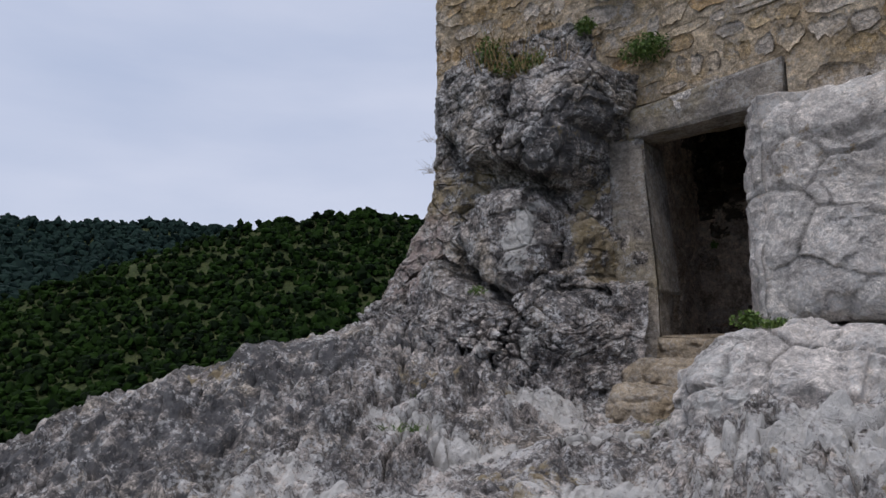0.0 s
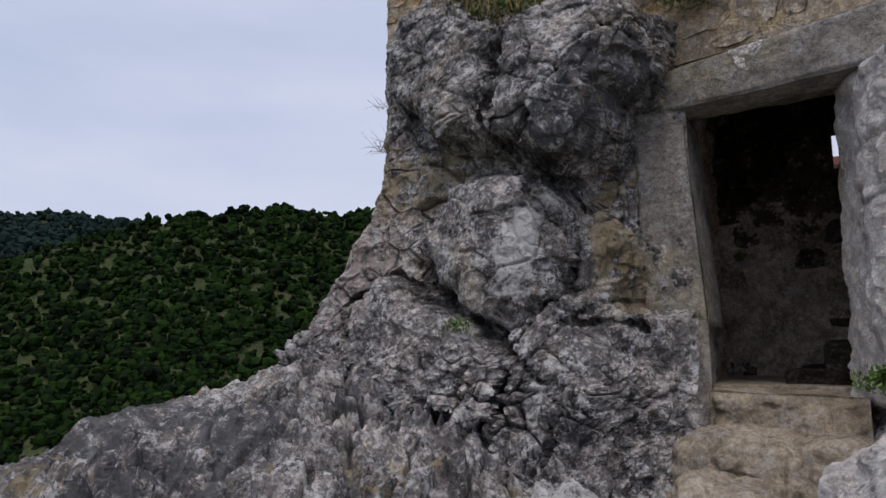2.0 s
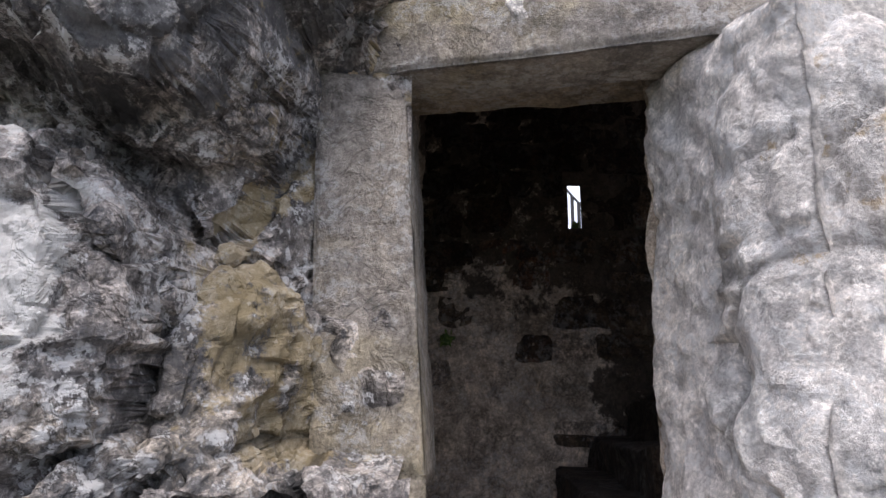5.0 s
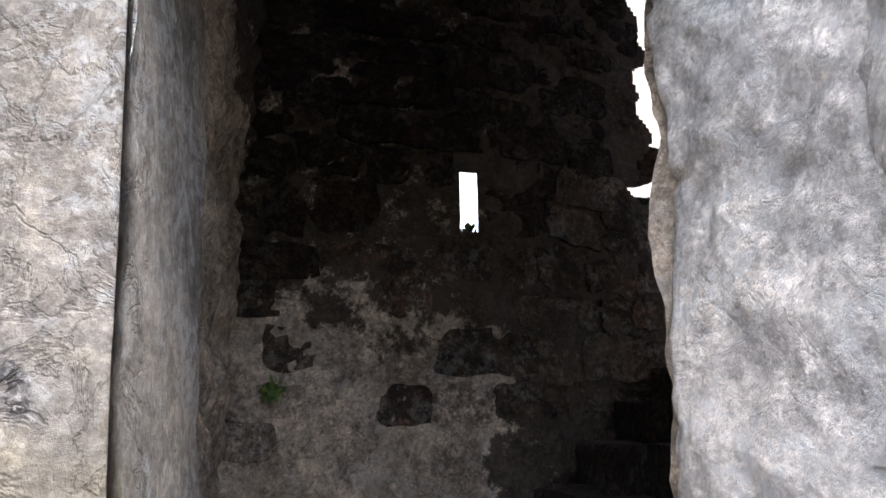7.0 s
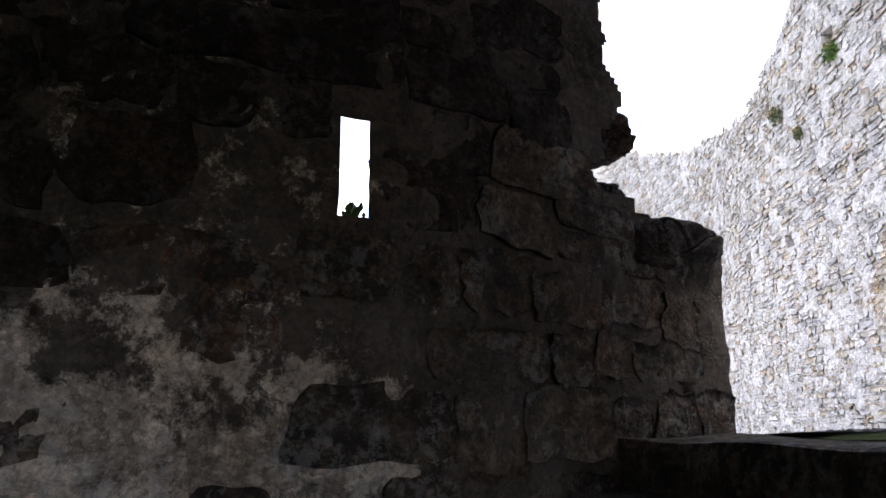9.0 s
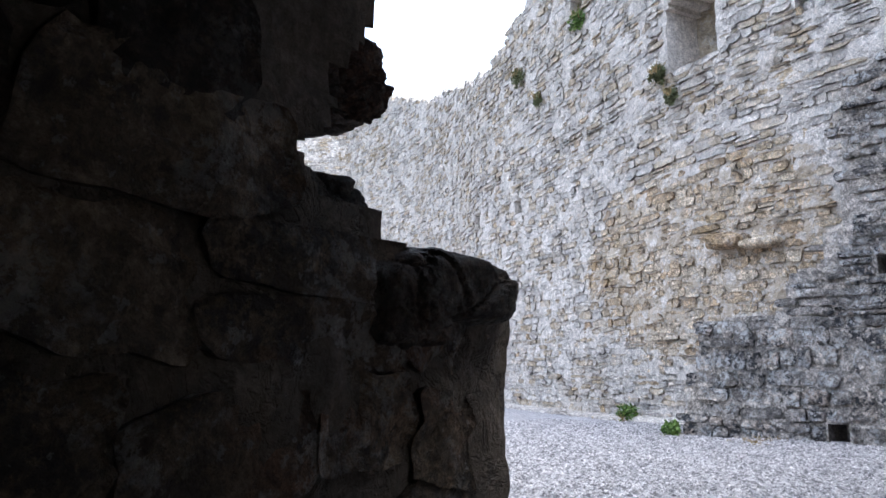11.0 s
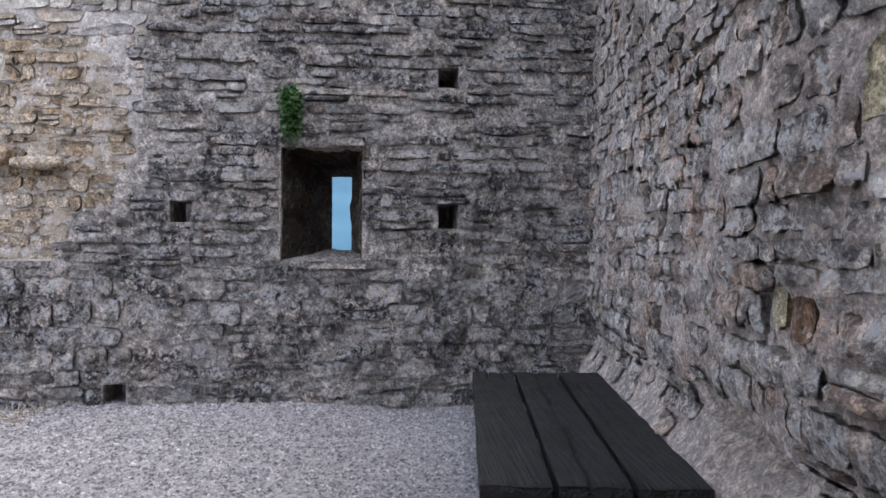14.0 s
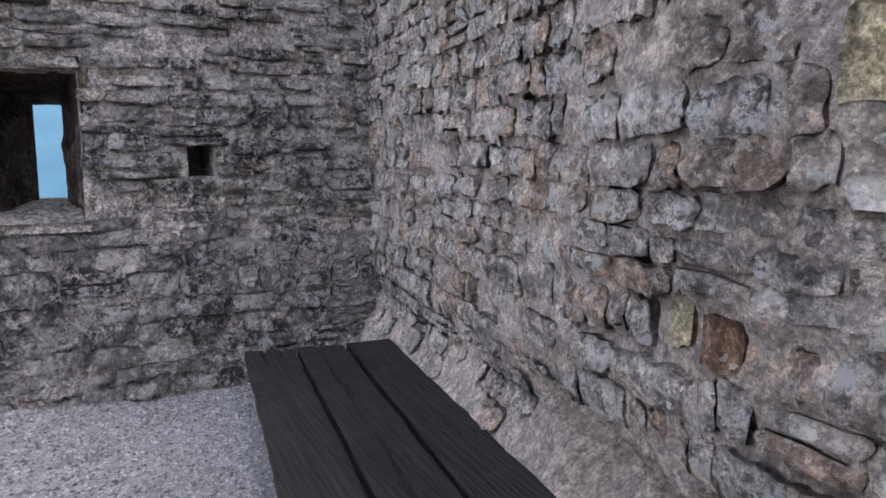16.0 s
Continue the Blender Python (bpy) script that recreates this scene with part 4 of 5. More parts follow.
left = tagged(empty("wall_passage", 0, 0, 0), "worn stained plaster wall of the passage", "wall", kind="structure")
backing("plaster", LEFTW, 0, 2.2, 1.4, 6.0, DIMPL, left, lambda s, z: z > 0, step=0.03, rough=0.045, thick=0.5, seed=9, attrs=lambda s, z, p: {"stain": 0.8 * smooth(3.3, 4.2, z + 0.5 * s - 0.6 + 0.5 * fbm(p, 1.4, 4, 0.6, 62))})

splay = tagged(empty("wall_splay", 0, 0, 0), "brown stained plaster splay behind the door jamb", "wall", kind="structure")
backing("plaster", [(-0.93, 7.6), (-1.49, 6.79)], 0, 0.98, 1.4, 6.0, DIMPL, splay, lambda s, z: z > 0, step=0.03, rough=0.018, thick=0.4, seed=21)

floor = tagged(empty("floor", 0, 0, 0), "worn stone passage floor", "floor", kind="structure")
part("paving", box(-2.7, -1.0, 6.9, 9.3, 1.3, 1.6, 0.01, 3, 0.01, 4), TAN, floor)
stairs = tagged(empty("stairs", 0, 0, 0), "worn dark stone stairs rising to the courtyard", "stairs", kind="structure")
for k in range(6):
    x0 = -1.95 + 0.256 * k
    part("tread", box(x0, 0.25, 7.2, 9.7, 1.3 + 0.21 * k, 1.72 + 0.218 * k, 0.04, 6, 0.03, 60 + k), DARKSHADE, stairs)

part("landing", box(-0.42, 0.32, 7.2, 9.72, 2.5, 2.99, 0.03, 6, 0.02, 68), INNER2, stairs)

# Vault in shade-dark stone; its unseen east end is added to darken the wall.
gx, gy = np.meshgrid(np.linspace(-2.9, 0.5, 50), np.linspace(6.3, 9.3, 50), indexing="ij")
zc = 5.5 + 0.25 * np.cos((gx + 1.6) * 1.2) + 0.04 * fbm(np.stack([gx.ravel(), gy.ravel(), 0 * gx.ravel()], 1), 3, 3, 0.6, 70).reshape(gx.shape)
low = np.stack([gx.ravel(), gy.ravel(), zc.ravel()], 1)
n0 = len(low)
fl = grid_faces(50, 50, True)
ceiling = new("ceiling", mesh_np("ceiling", np.concatenate([low, low + (0, 0, 0.5)]), np.concatenate([fl, fl[:, ::-1] + n0]), DARKSHADE))
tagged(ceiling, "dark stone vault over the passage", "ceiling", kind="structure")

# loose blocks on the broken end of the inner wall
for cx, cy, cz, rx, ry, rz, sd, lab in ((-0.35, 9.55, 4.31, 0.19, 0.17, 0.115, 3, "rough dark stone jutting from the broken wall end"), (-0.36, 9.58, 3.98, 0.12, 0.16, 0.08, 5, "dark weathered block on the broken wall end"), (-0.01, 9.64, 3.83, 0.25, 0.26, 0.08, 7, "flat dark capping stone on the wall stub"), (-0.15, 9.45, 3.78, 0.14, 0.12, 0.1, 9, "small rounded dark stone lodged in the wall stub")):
    bl = boulder("block", cx, cy, cz, rx, ry, rz, DARKSHADE, lab, 200 + sd, p=5.0, big=0.028, small=0.01, n=70, cells=6.0, turn=12)
    tagged(bl, category="stone block")

# ---- courtyard ----
SW = [(6.2, 6.82), (1.95, 7.28), (0.6, 7.3), (-0.3, 7.38), (-0.93, 7.6)]


def sw_s(x):
    return (6.2 - x) * 1.0058


HOLLOWS = [(4.01, 4.83, 0.06, 0.05, 0.16), (3.84, 3.58, 0.1, 0.06, 0.1), (2.85, 3.54, 0.3, 0.08, 0.1), (2.35, 3.5, 0.2, 0.06, 0.08)]


def south_lean(s, z):
    pit = 0 * s
    for hx, hz, rw, rh, deep in HOLLOWS:
        pit = pit + deep * np.exp(-(((s - sw_s(hx)) / rw) ** 4) - ((z - hz + 0.15 * (s - sw_s(hx))) / rh) ** 4)
    return 0.006 * np.sin(41 * z + 0.8 * np.sin(1.7 * s)) - pit + 0.2 * smooth(3.7, 2.9, z) - 0.08 * np.exp(-(((z - 3.45) / 0.16) ** 2)) + 0.03 * np.sin(s * 2.1) * np.sin(z * 1.7)


SPECIAL = [(sw_s(1.76), sw_s(1.43), 4.63, 4.87, 0), (sw_s(1.68), sw_s(1.1), 4.53, 4.61, 1), (sw_s(1.72), sw_s(1.5), 4.41, 4.505, 2), (sw_s(2.1), sw_s(1.93), 3.97, 4.13, 3), (sw_s(2.22), sw_s(2.12), 4.0, 4.16, 4)]
st = rubble(0.0, 7.2, 2.3, 7.6, (0.085, 0.18), (0.1, 0.34), rng, lambda s, z, a, b: s + a < 7.15 and rng.random() > (0.04 if z > 3.42 else 0.75) and not any(abs(s - sw_s(q[0])) < q[2] + 0.4 * a and abs(z - q[1]) < q[3] + 0.4 * b for q in HOLLOWS), wobble=0.012, gap=0.014)
st = trimmed(st, [q[:4] for q in SPECIAL])
south = lay_wall("wall_south", SW, st, SOUTH, "warm grey rubble wall with lichen and eroded foot", nrg, (0.006, 0.03), depth=0.12, near=lambda s, z: 1.2 < s < 5.3 and 3.0 < z < 5.4, lean=south_lean, limit=300, jit=0.9, round_=0.2, fine=True, relief=0.012, ends=0.25)
for a, b, c, d, k in SPECIAL:
    loc = stone_local((b - a) / 2 - 0.008, (d - c) / 2 - 0.006, nrg, 0.016, 0.1, 0.2, 0.8)
    p, dd = plan_at(SW, (a + b) / 2 + loc[:, 0])
    out = loc[:, 2] + south_lean((a + b) / 2, (c + d) / 2)
    V = np.concatenate([p + np.stack([dd[:, 1], -dd[:, 0]], 1) * out[:, None], ((c + d) / 2 + loc[:, 1])[:, None]], 1)
    npart("stone", mesh_np("stone", V, COARSE[2], (YELLOWST, WHITEST, PALE, BROWNST, YELLOWST)[k]), south, ("lichen-yellow sandstone block", "long white limestone block", "pale limestone block", "red-brown stone", "ochre stone sliver")[k])
backing("mortar", SW, 0.0, 7.17, 1.4, 7.6, MORTAR, south, lambda s, z: z > 0, step=0.025, rough=0.02, thick=0.6, lean=south_lean, seed=13)

# dark thickened masonry of the east wall, with window and putlog holes
EW = [(5.5, 12.3), (5.66, 10.5), (5.7, 9.0), (5.85, 6.7)]


def ew_s(y):
    return 12.3 - y + 0.005


HOLES = [(ew_s(9.51), ew_s(8.85), 4.13, 5.07), (ew_s(10.39), ew_s(10.22), 4.44, 4.6), (ew_s(8.2), ew_s(8.02), 4.38, 4.6), (ew_s(8.19), ew_s(8.03), 5.58, 5.77), (ew_s(10.88), ew_s(10.68), 2.97, 3.14)]


def ew_top(s):
    y = 12.3 - s
    return np.interp(y, [6.7, 9.0, 9.7, 10.55, 10.62, 10.78, 10.82, 11.12, 11.18, 11.98, 12.1, 12.3], [8.6, 6.9, 6.62, 6.25, 4.86, 4.84, 4.56, 4.5, 4.14, 4.08, 3.4, 2.9])


def ew_lean(s, z):
    return -0.03 * (z - 3.0)


def ew_keep(s, z):
    ok = z < ew_top(s)
    for a, b, c, d in HOLES:
        ok &= ~((s > a) & (s < b) & (z > c) & (z < d))
    return ok


ew_in = lambda s, z, a, b: z + 0.4 * b < ew_top(s)
st = rubble(0.1, 5.65, 2.5, 3.95, (0.1, 0.2), (0.14, 0.44), rng, ew_in, gap=0.018)
st += rubble(0.1, 5.65, 3.95, 8.6, (0.05, 0.135), (0.12, 0.5), rng, ew_in, gap=0.018)
st = trimmed(st, HOLES)
east = lay_wall("wall_east", EW, st, GREY, "dark lichened thin-coursed rubble wall with putlog holes", nrg, (0.004, 0.05), depth=0.1, near=lambda s, z: 1.9 < s < 5.0 and 2.9 < z < 5.3, lean=ew_lean, jit=1.0, round_=0.22, fine=True, relief=0.01, strata=1.5, ends=0.25)
backing("mortar", EW, 0.1, 5.65, 2.4, 8.6, GREYM, east, ew_keep, step=0.035, rough=0.015, thick=0.55, lean=ew_lean, seed=17)

# paler curtain wall behind it, curving away
CW = [(10.6, 31.2), (11.95, 29.0), (11.7, 26.5), (11.0, 23.5), (10.1, 21.2), (8.9, 18.9), (8.25, 17.1), (6.85, 13.2), (6.5, 11.8), (6.4, 10.3), (6.5, 6.3)]
_acc = np.concatenate([[0], np.cumsum(np.linalg.norm(np.diff(np.array(CW), axis=0), axis=1))])


def cw_s(y):
    return float(np.interp(y, [k[1] for k in CW][::-1], _acc[::-1]))


CWTOP_Y = [6.3, 14.8, 15.6, 16.4, 17.5, 18.4, 19.6, 21.3, 23.5, 26.6, 28.9, 31.2]
CWTOP_Z = [12.6, 12.3, 11.4, 10.6, 10.15, 9.8, 10.0, 10.6, 11.1, 12.4, 13.5, 13.2]


def cw_top(s):
    y = np.interp(s, _acc, [k[1] for k in CW])
    return np.interp(y, CWTOP_Y, CWTOP_Z) + 0.06 * np.sin(y * 7) + 0.05 * np.sin(y * 17)


CHOLES = [(cw_s(13.01), cw_s(12.17), 7.4, 8.2), (cw_s(19.3), cw_s(18.9), 6.42, 6.85), (cw_s(17.35), cw_s(17.0), 6.39, 6.71), (cw_s(15.23), cw_s(14.9), 9.35, 9.68), (cw_s(20.3), cw_s(20.0), 5.9, 6.2), (cw_s(9.55), cw_s(8.8), 4.08, 5.12), (cw_s(11.2), cw_s(11.0), 7.5, 7.75)]


def cw_keep(s, z):
    ok = z < cw_top(s)
    for a, b, c, d in CHOLES:
        ok &= ~((s > a) & (s < b) & (z > c) & (z < d))
    mid = (CHOLES[0][0] + CHOLES[0][1]) / 2
    ok &= ~((np.abs(s - mid) < 0.42) & (z > 8.1) & (z < 8.2 + 0.25 * np.sqrt(np.clip(1 - ((s - mid) / 0.43) ** 2, 0, 1))))
    return ok


st = rubble(0.0, cw_s(8.5), 2.6, 13.6, (0.055, 0.15), (0.1, 0.46), rng, lambda s, z, a, b: z + 0.4 * b < float(cw_top(s)) and not near_box(CHOLES + [(CHOLES[0][0], CHOLES[0][1], 8.1, 8.42)], s, z, a, b, -0.02) and not (s > cw_s(11.0) and z < 5.6))


def cw_pick(s, z):
    y = float(np.interp(s, _acc, [k[1] for k in CW]))
    inside = ((y - 12.75) / 2.1) ** 2 + ((z - 4.95) / 1.3) ** 2 + 0.35 * math.sin(y * 5) * math.sin(z * 4) < 1
    return PATCHST if inside or rng.random() < 0.05 else LIGHTW


curtain = lay_wall("wall_curtain", CW, st, LIGHTW, "pale rubble curtain wall with ragged ruined top", nrg, (-0.004, 0.024), depth=0.1, near=lambda s, z: cw_s(13.5) < s and z < 6.0, jit=1.4, round_=0.25, pick=cw_pick, relief=0.016, strata=2.0)
backing("mortar", CW, 0.0, float(_acc[-1]), 2.4, 13.8, LIGHTM, curtain, cw_keep, step=0.07, rough=0.025, thick=0.9, seed=19, attrs=lambda s, z, p: {"ochre": 0.62 * smooth(1.25, 0.75, ((p[:, 1] - 12.75) / 2.1) ** 2 + ((z - 4.95) / 1.3) ** 2 + 0.4 * fbm(p, 1.5, 3, 0.6, 63))})
# closed backs of the arched niche and the putlog holes, with the niche's loophole left open
niche = tagged(empty("window_2", 0, 0, 0), "arched stone window niche with a narrow loophole", "window", kind="structure")
part("back_wall", box(7.35, 7.7, 12.42, 13.2, 7.2, 8.6, 0.01, 6, 0.03, 120), TAN, niche)

# splayed reveal of the courtyard window; recess shade put into its dark stones
win = tagged(empty("window_1", 0, 0, 0), "deep splayed window opening ending in a narrow slit", "window", kind="structure")


def quad_wall(name, a, b, c, d, mat, parent, n=26, rough=0.03, seed=0):
    u, v = np.meshgrid(np.linspace(0, 1, n), np.linspace(0, 1, n), indexing="ij")
    u, v = u.ravel()[:, None], v.ravel()[:, None]
    a, b, c, d = [np.array(k, float) for k in (a, b, c, d)]
    P = a * (1 - u) * (1 - v) + b * u * (1 - v) + c * u * v + d * (1 - u) * v
    nr = np.cross(b - a, d - a)
    nr = nr / np.linalg.norm(nr)
    e = np.minimum(np.minimum(u, 1 - u), np.minimum(v, 1 - v))[:, 0]
    P = P + nr * (rough * fbm(P, 6, 4, 0.6, seed) * smooth(0, 0.08, e))[:, None]
    back = P - nr * 0.06
    f = grid_faces(n, n)
    ring = np.concatenate([np.arange(n) * n, (n - 1) * n + np.arange(1, n), np.arange(n - 1)[::-1] * n + n - 1, np.arange(1, n - 1)[::-1]])
    sd = np.stack([np.roll(ring, -1), ring, ring + n * n, np.roll(ring, -1) + n * n], 1)[:, ::-1]
    return npart(name, mesh_np(name, np.concatenate([P, back]), np.concatenate([f, f[:, ::-1] + n * n, sd]), mat), parent)


WX0, WX1 = 5.76, 6.9
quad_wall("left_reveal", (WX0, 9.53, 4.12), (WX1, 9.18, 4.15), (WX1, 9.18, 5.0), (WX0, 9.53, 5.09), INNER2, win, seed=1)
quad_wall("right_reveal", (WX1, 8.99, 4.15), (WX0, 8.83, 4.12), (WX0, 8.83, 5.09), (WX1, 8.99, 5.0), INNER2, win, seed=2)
quad_wall("soffit", (WX0, 9.54, 5.09), (WX1, 9.2, 4.92), (WX1, 8.92, 4.92), (WX0, 8.82, 5.09), DARKSHADE, win, seed=3)
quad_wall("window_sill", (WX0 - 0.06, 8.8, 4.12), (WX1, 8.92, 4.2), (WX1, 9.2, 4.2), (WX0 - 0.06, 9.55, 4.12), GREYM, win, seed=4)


def gravel_z(x, y):
    return 3.0 - 0.016 * (y - 9) - 0.1 * smooth(3.0, 6.0, x) * smooth(9.5, 8.0, y)


nxg, nyg = 260, 400
gx, gy = np.meshgrid(np.linspace(-5.4, 13.0, nxg), np.linspace(6.8, 34.0, nyg), indexing="ij")
x, y = gx.ravel(), gy.ravel()
P = np.stack([x, y, 0 * x], 1)
z = gravel_z(x, y) + 0.02 * fbm(P, 0.8, 3, 0.5, 80) - 0.015
f = grid_faces(nxg, nyg)
mx, my = x[f].mean(1), y[f].mean(1)
f = f[(mx > -0.12) | (my > 9.75)]
used, f2 = np.unique(f, return_inverse=True)
gravel = new("gravel_bed", mesh_np("gravel_bed", np.stack([x, y, z], 1)[used], f2.reshape(f.shape), GRAVEL))
tagged(gravel, "grey crushed gravel covering the courtyard", "gravel", kind="structure")
# loose chips on it
g = np.random.default_rng(8)
n = 110000
cx = g.uniform(0.0, 6.6, n)
cy = 7.0 + 8.0 * g.random(n) ** 1.6
keepc = (cx < 5.72 + 0.0 * cy) | (cy > 12.2)
keepc &= cy > 7.15 + 0.1 * (2 - cx) * 0.5
cx, cy = cx[keepc], cy[keepc]
n = len(cx)
TET = np.array([(1, 0, -0.4), (-0.5, 0.87, -0.4), (-0.5, -0.87, -0.4), (0.3, 0.2, 0.7), (-0.4, -0.1, 0.6)])
TETF = np.array([(0, 1, 3), (1, 2, 4), (2, 0, 3), (1, 4, 3), (2, 3, 4)])
r = g.uniform(0.007, 0.017, n) * (1 + 0.12 * np.maximum(cy - 9, 0))
ang = g.uniform(0, 6.28, n)
base = TET[None] * g.uniform(0.6, 1.3, (n, 5, 3))
rx = base[..., 0] * np.cos(ang)[:, None] - base[..., 1] * np.sin(ang)[:, None]
ry = base[..., 0] * np.sin(ang)[:, None] + base[..., 1] * np.cos(ang)[:, None]
V = np.stack([cx[:, None] + rx * r[:, None], cy[:, None] + ry * r[:, None], (gravel_z(cx, cy) + 0.02 * fbm(np.stack([cx, cy, 0 * cx], 1), 0.8, 3, 0.5, 80) - 0.012)[:, None] + (base[..., 2] * 0.6 + 0.15) * r[:, None]], -1).reshape(-1, 3)
F = (TETF[None] + (np.arange(n) * 5)[:, None, None]).reshape(-1, 3)
chips = new("gravel", mesh_np("gravel", V, F, GRAVEL, shade=False))
tagged(chips, "loose grey limestone gravel chips", "gravel", kind="stuff")

# table
table = tagged(empty("table", 0, 0, 0), "long low black-stained plank table with cracked wood", "table")
TM = pose(3.93, 7.635, 0, 0, 0, -6.0)


def at_table(bm):
    bmesh.ops.transform(bm, matrix=TM, verts=list(bm.verts))
    return bm


for k in range(3):
    y0 = -0.485 + 0.327 * k
    quad = [TM @ Vector(q) for q in ((-1.25, y0, 3.3), (1.25, y0, 3.3), (1.25, y0 + 0.3, 3.3), (-1.25, y0 + 0.3, 3.3))]
    slab("plank", quad, (0, 0, -0.065), BLACKWOOD, table, seed=90 + 5 * k, rough=0.007, edge=0.009, nu=120, nv=36, grooves=((0.45 + 0.1 * k, 0.12 - 0.1 * k, 0.02, 0.03), (0.75 - 0.25 * k, -0.06, 0.016, 0.022), (0.2 + 0.3 * k, 0.05, 0.013, 0.014)))
for x0 in (-1.0, 0.9):
    part("trestle", at_table(box(x0, x0 + 0.1, -0.44, 0.44, 3.14, 3.233, 0.006)), BLACKWOOD, table)
    for y0 in (-0.42, 0.32):
        part("leg", at_table(box(x0, x0 + 0.1, y0, y0 + 0.1, 2.86, 3.14, 0.006)), BLACKWOOD, table)

# tower beyond the courtyard
tower = tagged(empty("tower", 0, 0, 0), "tall pale rendered tower beyond the courtyard wall", "tower")
bm = box(-9.0, 0.0, 0.0, 9.0, 0.0, 36.0, 0.08, 3, 0.04, 95)
bmesh.ops.transform(bm, matrix=pose(18.9, 40.5, -1.0, 0, 0, -32), verts=list(bm.verts))
part("wall", bm, TOWERM, tower)
for k in range(24):
    long_side = 0.9 if k % 2 else 0.55
    bm = box(-9.06, -9.06 + long_side, -0.06, 1.4 - long_side, 1.45 * k, 1.45 * k + 1.41, 0.03)
    bmesh.ops.transform(bm, matrix=pose(18.9, 40.5, -1.0, 0, 0, -32), verts=list(bm.verts))
    part("corner_stone", bm, LIGHTW, tower)

# ---- far landscape ----


def ico(sub):
    bm = bmesh.new()
    bmesh.ops.create_icosphere(bm, subdivisions=sub, radius=1.0)
    v = np.array([q.co[:] for q in bm.verts])
    f = np.array([[q.index for q in k.verts] for k in bm.faces])
    bm.free()
    return v, f


ICO_V, ICO_F = ico(2)
ICO1_V, ICO1_F = ico(1)
CEN = np.array([-2.0, 3.0])


def ridge_e(yaw):
    return np.interp(yaw, [-30, 0, 20, 35, 39, 43, 48, 52, 56, 60, 69, 85, 110, 180], [0.1, 0.17, 0.2, 0.205, 0.198, 0.205, 0.196, 0.182, 0.16, 0.135, 0.07, -0.05, -0.08, -0.08])


def terrain(yaw, d):
    """Height of the land at a bearing (degrees to the left of north) and distance."""
    e = ridge_e(yaw) - 0.01 + 0.003 * np.sin(yaw * 1.9)
    t = np.clip((d - 60) / 260, 0, 1)
    z1 = 1.5 + d * (-0.75 + (e + 0.75) * t**0.62)
    z1 = np.where(d > 320, 1.5 + 320 * e - (d - 320) * 0.25, z1)
    z1 = np.where(d < 60, -43.5 + 30 * (1 - np.clip(d / 60, 0, 1)), z1)
    far = 0.16 + 0.004 * np.sin(yaw * 0.35) + 0.002 * np.sin(yaw * 1.3)
    t2 = np.clip((d - 500) / 450, 0, 1)
    z2 = np.where(d > 500, 1.5 + d * (-0.05 + (far + 0.05) * t2**0.8), -1e3)
    z2 = np.where(d > 950, 1.5 + 950 * far - (d - 950) * 0.2, z2)
    west = smooth(-40, -20, yaw) * smooth(170, 140, yaw)
    low = np.interp(d, [0, 60, 300, 1500, 4500], [-14, -45, -60, -90, -90])
    return np.maximum(np.maximum(z1, z2), -80) * west + low * (1 - west)


yaws = np.linspace(-180, 180, 241)
ds = np.concatenate([np.linspace(0.5, 60, 12), np.linspace(70, 340, 40), np.linspace(360, 1000, 40), np.linspace(1100, 4500, 12)])
A, D = np.meshgrid(yaws, ds, indexing="ij")
a, d = A.ravel(), D.ravel()
V = np.stack([CEN[0] - d * np.sin(np.radians(a)), CEN[1] + d * np.cos(np.radians(a)), terrain(a, d)], 1)
land = new("land", mesh_np("land", V, grid_faces(len(yaws), len(ds), True), SOIL))
tagged(land, "dark wooded valley floor below the castle", "ground", kind="structure")


def forest(name, n, yaw_r, d_r, size, mat, label, seed, iv, ifc, power=1.0):
    g = np.random.default_rng(seed)
    a = g.uniform(*yaw_r, n)
    d = d_r[0] + (d_r[1] - d_r[0]) * g.random(n) ** power
    r = g.uniform(*size, n)
    zt = terrain(a, d)
    c = np.stack([CEN[0] - d * np.sin(np.radians(a)), CEN[1] + d * np.cos(np.radians(a)), zt + r * 0.7], 1)
    lobes = 3
    off = g.normal(0, 0.42, (n, lobes, 3)) * r[:, None, None]
    c = (c[:, None, :] + off).reshape(-1, 3)
    r = np.repeat(r, lobes) * g.uniform(0.6, 0.95, n * lobes)
    n = n * lobes
    jit = 1 + g.normal(0, 0.3, (n, len(iv), 1))
    V = (iv[None] * jit * np.stack([r, r, r * g.uniform(0.7, 1.2, n)], 1)[:, None, :] + c[:, None, :]).reshape(-1, 3)
    F = (ifc[None] + (np.arange(n) * len(iv))[:, None, None]).reshape(-1, 3)
    return tagged(new(name, mesh_np(name, V, F, mat, shade=False)), label, "forest", kind="stuff")


forest("forest", 17000, (14, 100), (75, 335), (0.7, 2.2), LEAF, "dense green deciduous forest covering the near hill", 1, ICO1_V, ICO1_F, 0.75)
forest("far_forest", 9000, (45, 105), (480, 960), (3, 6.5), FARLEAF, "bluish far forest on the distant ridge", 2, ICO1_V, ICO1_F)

# hills across the valley to the east, with haze painted in their blue
yy = np.linspace(-160, -20, 60)
dd = np.array([1500.0, 2000.0, 2600.0])
A, D = np.meshgrid(yy, dd, indexing="ij")
hz = np.stack([np.full(60, -70.0), 120 + 25 * np.sin(yy * 0.2), 330 + 40 * np.sin(yy * 0.13 + 1)], 1)
V = np.stack([(CEN[0] - D * np.sin(np.radians(A))).ravel(), (CEN[1] + D * np.cos(np.radians(A))).ravel(), hz.ravel()], 1)
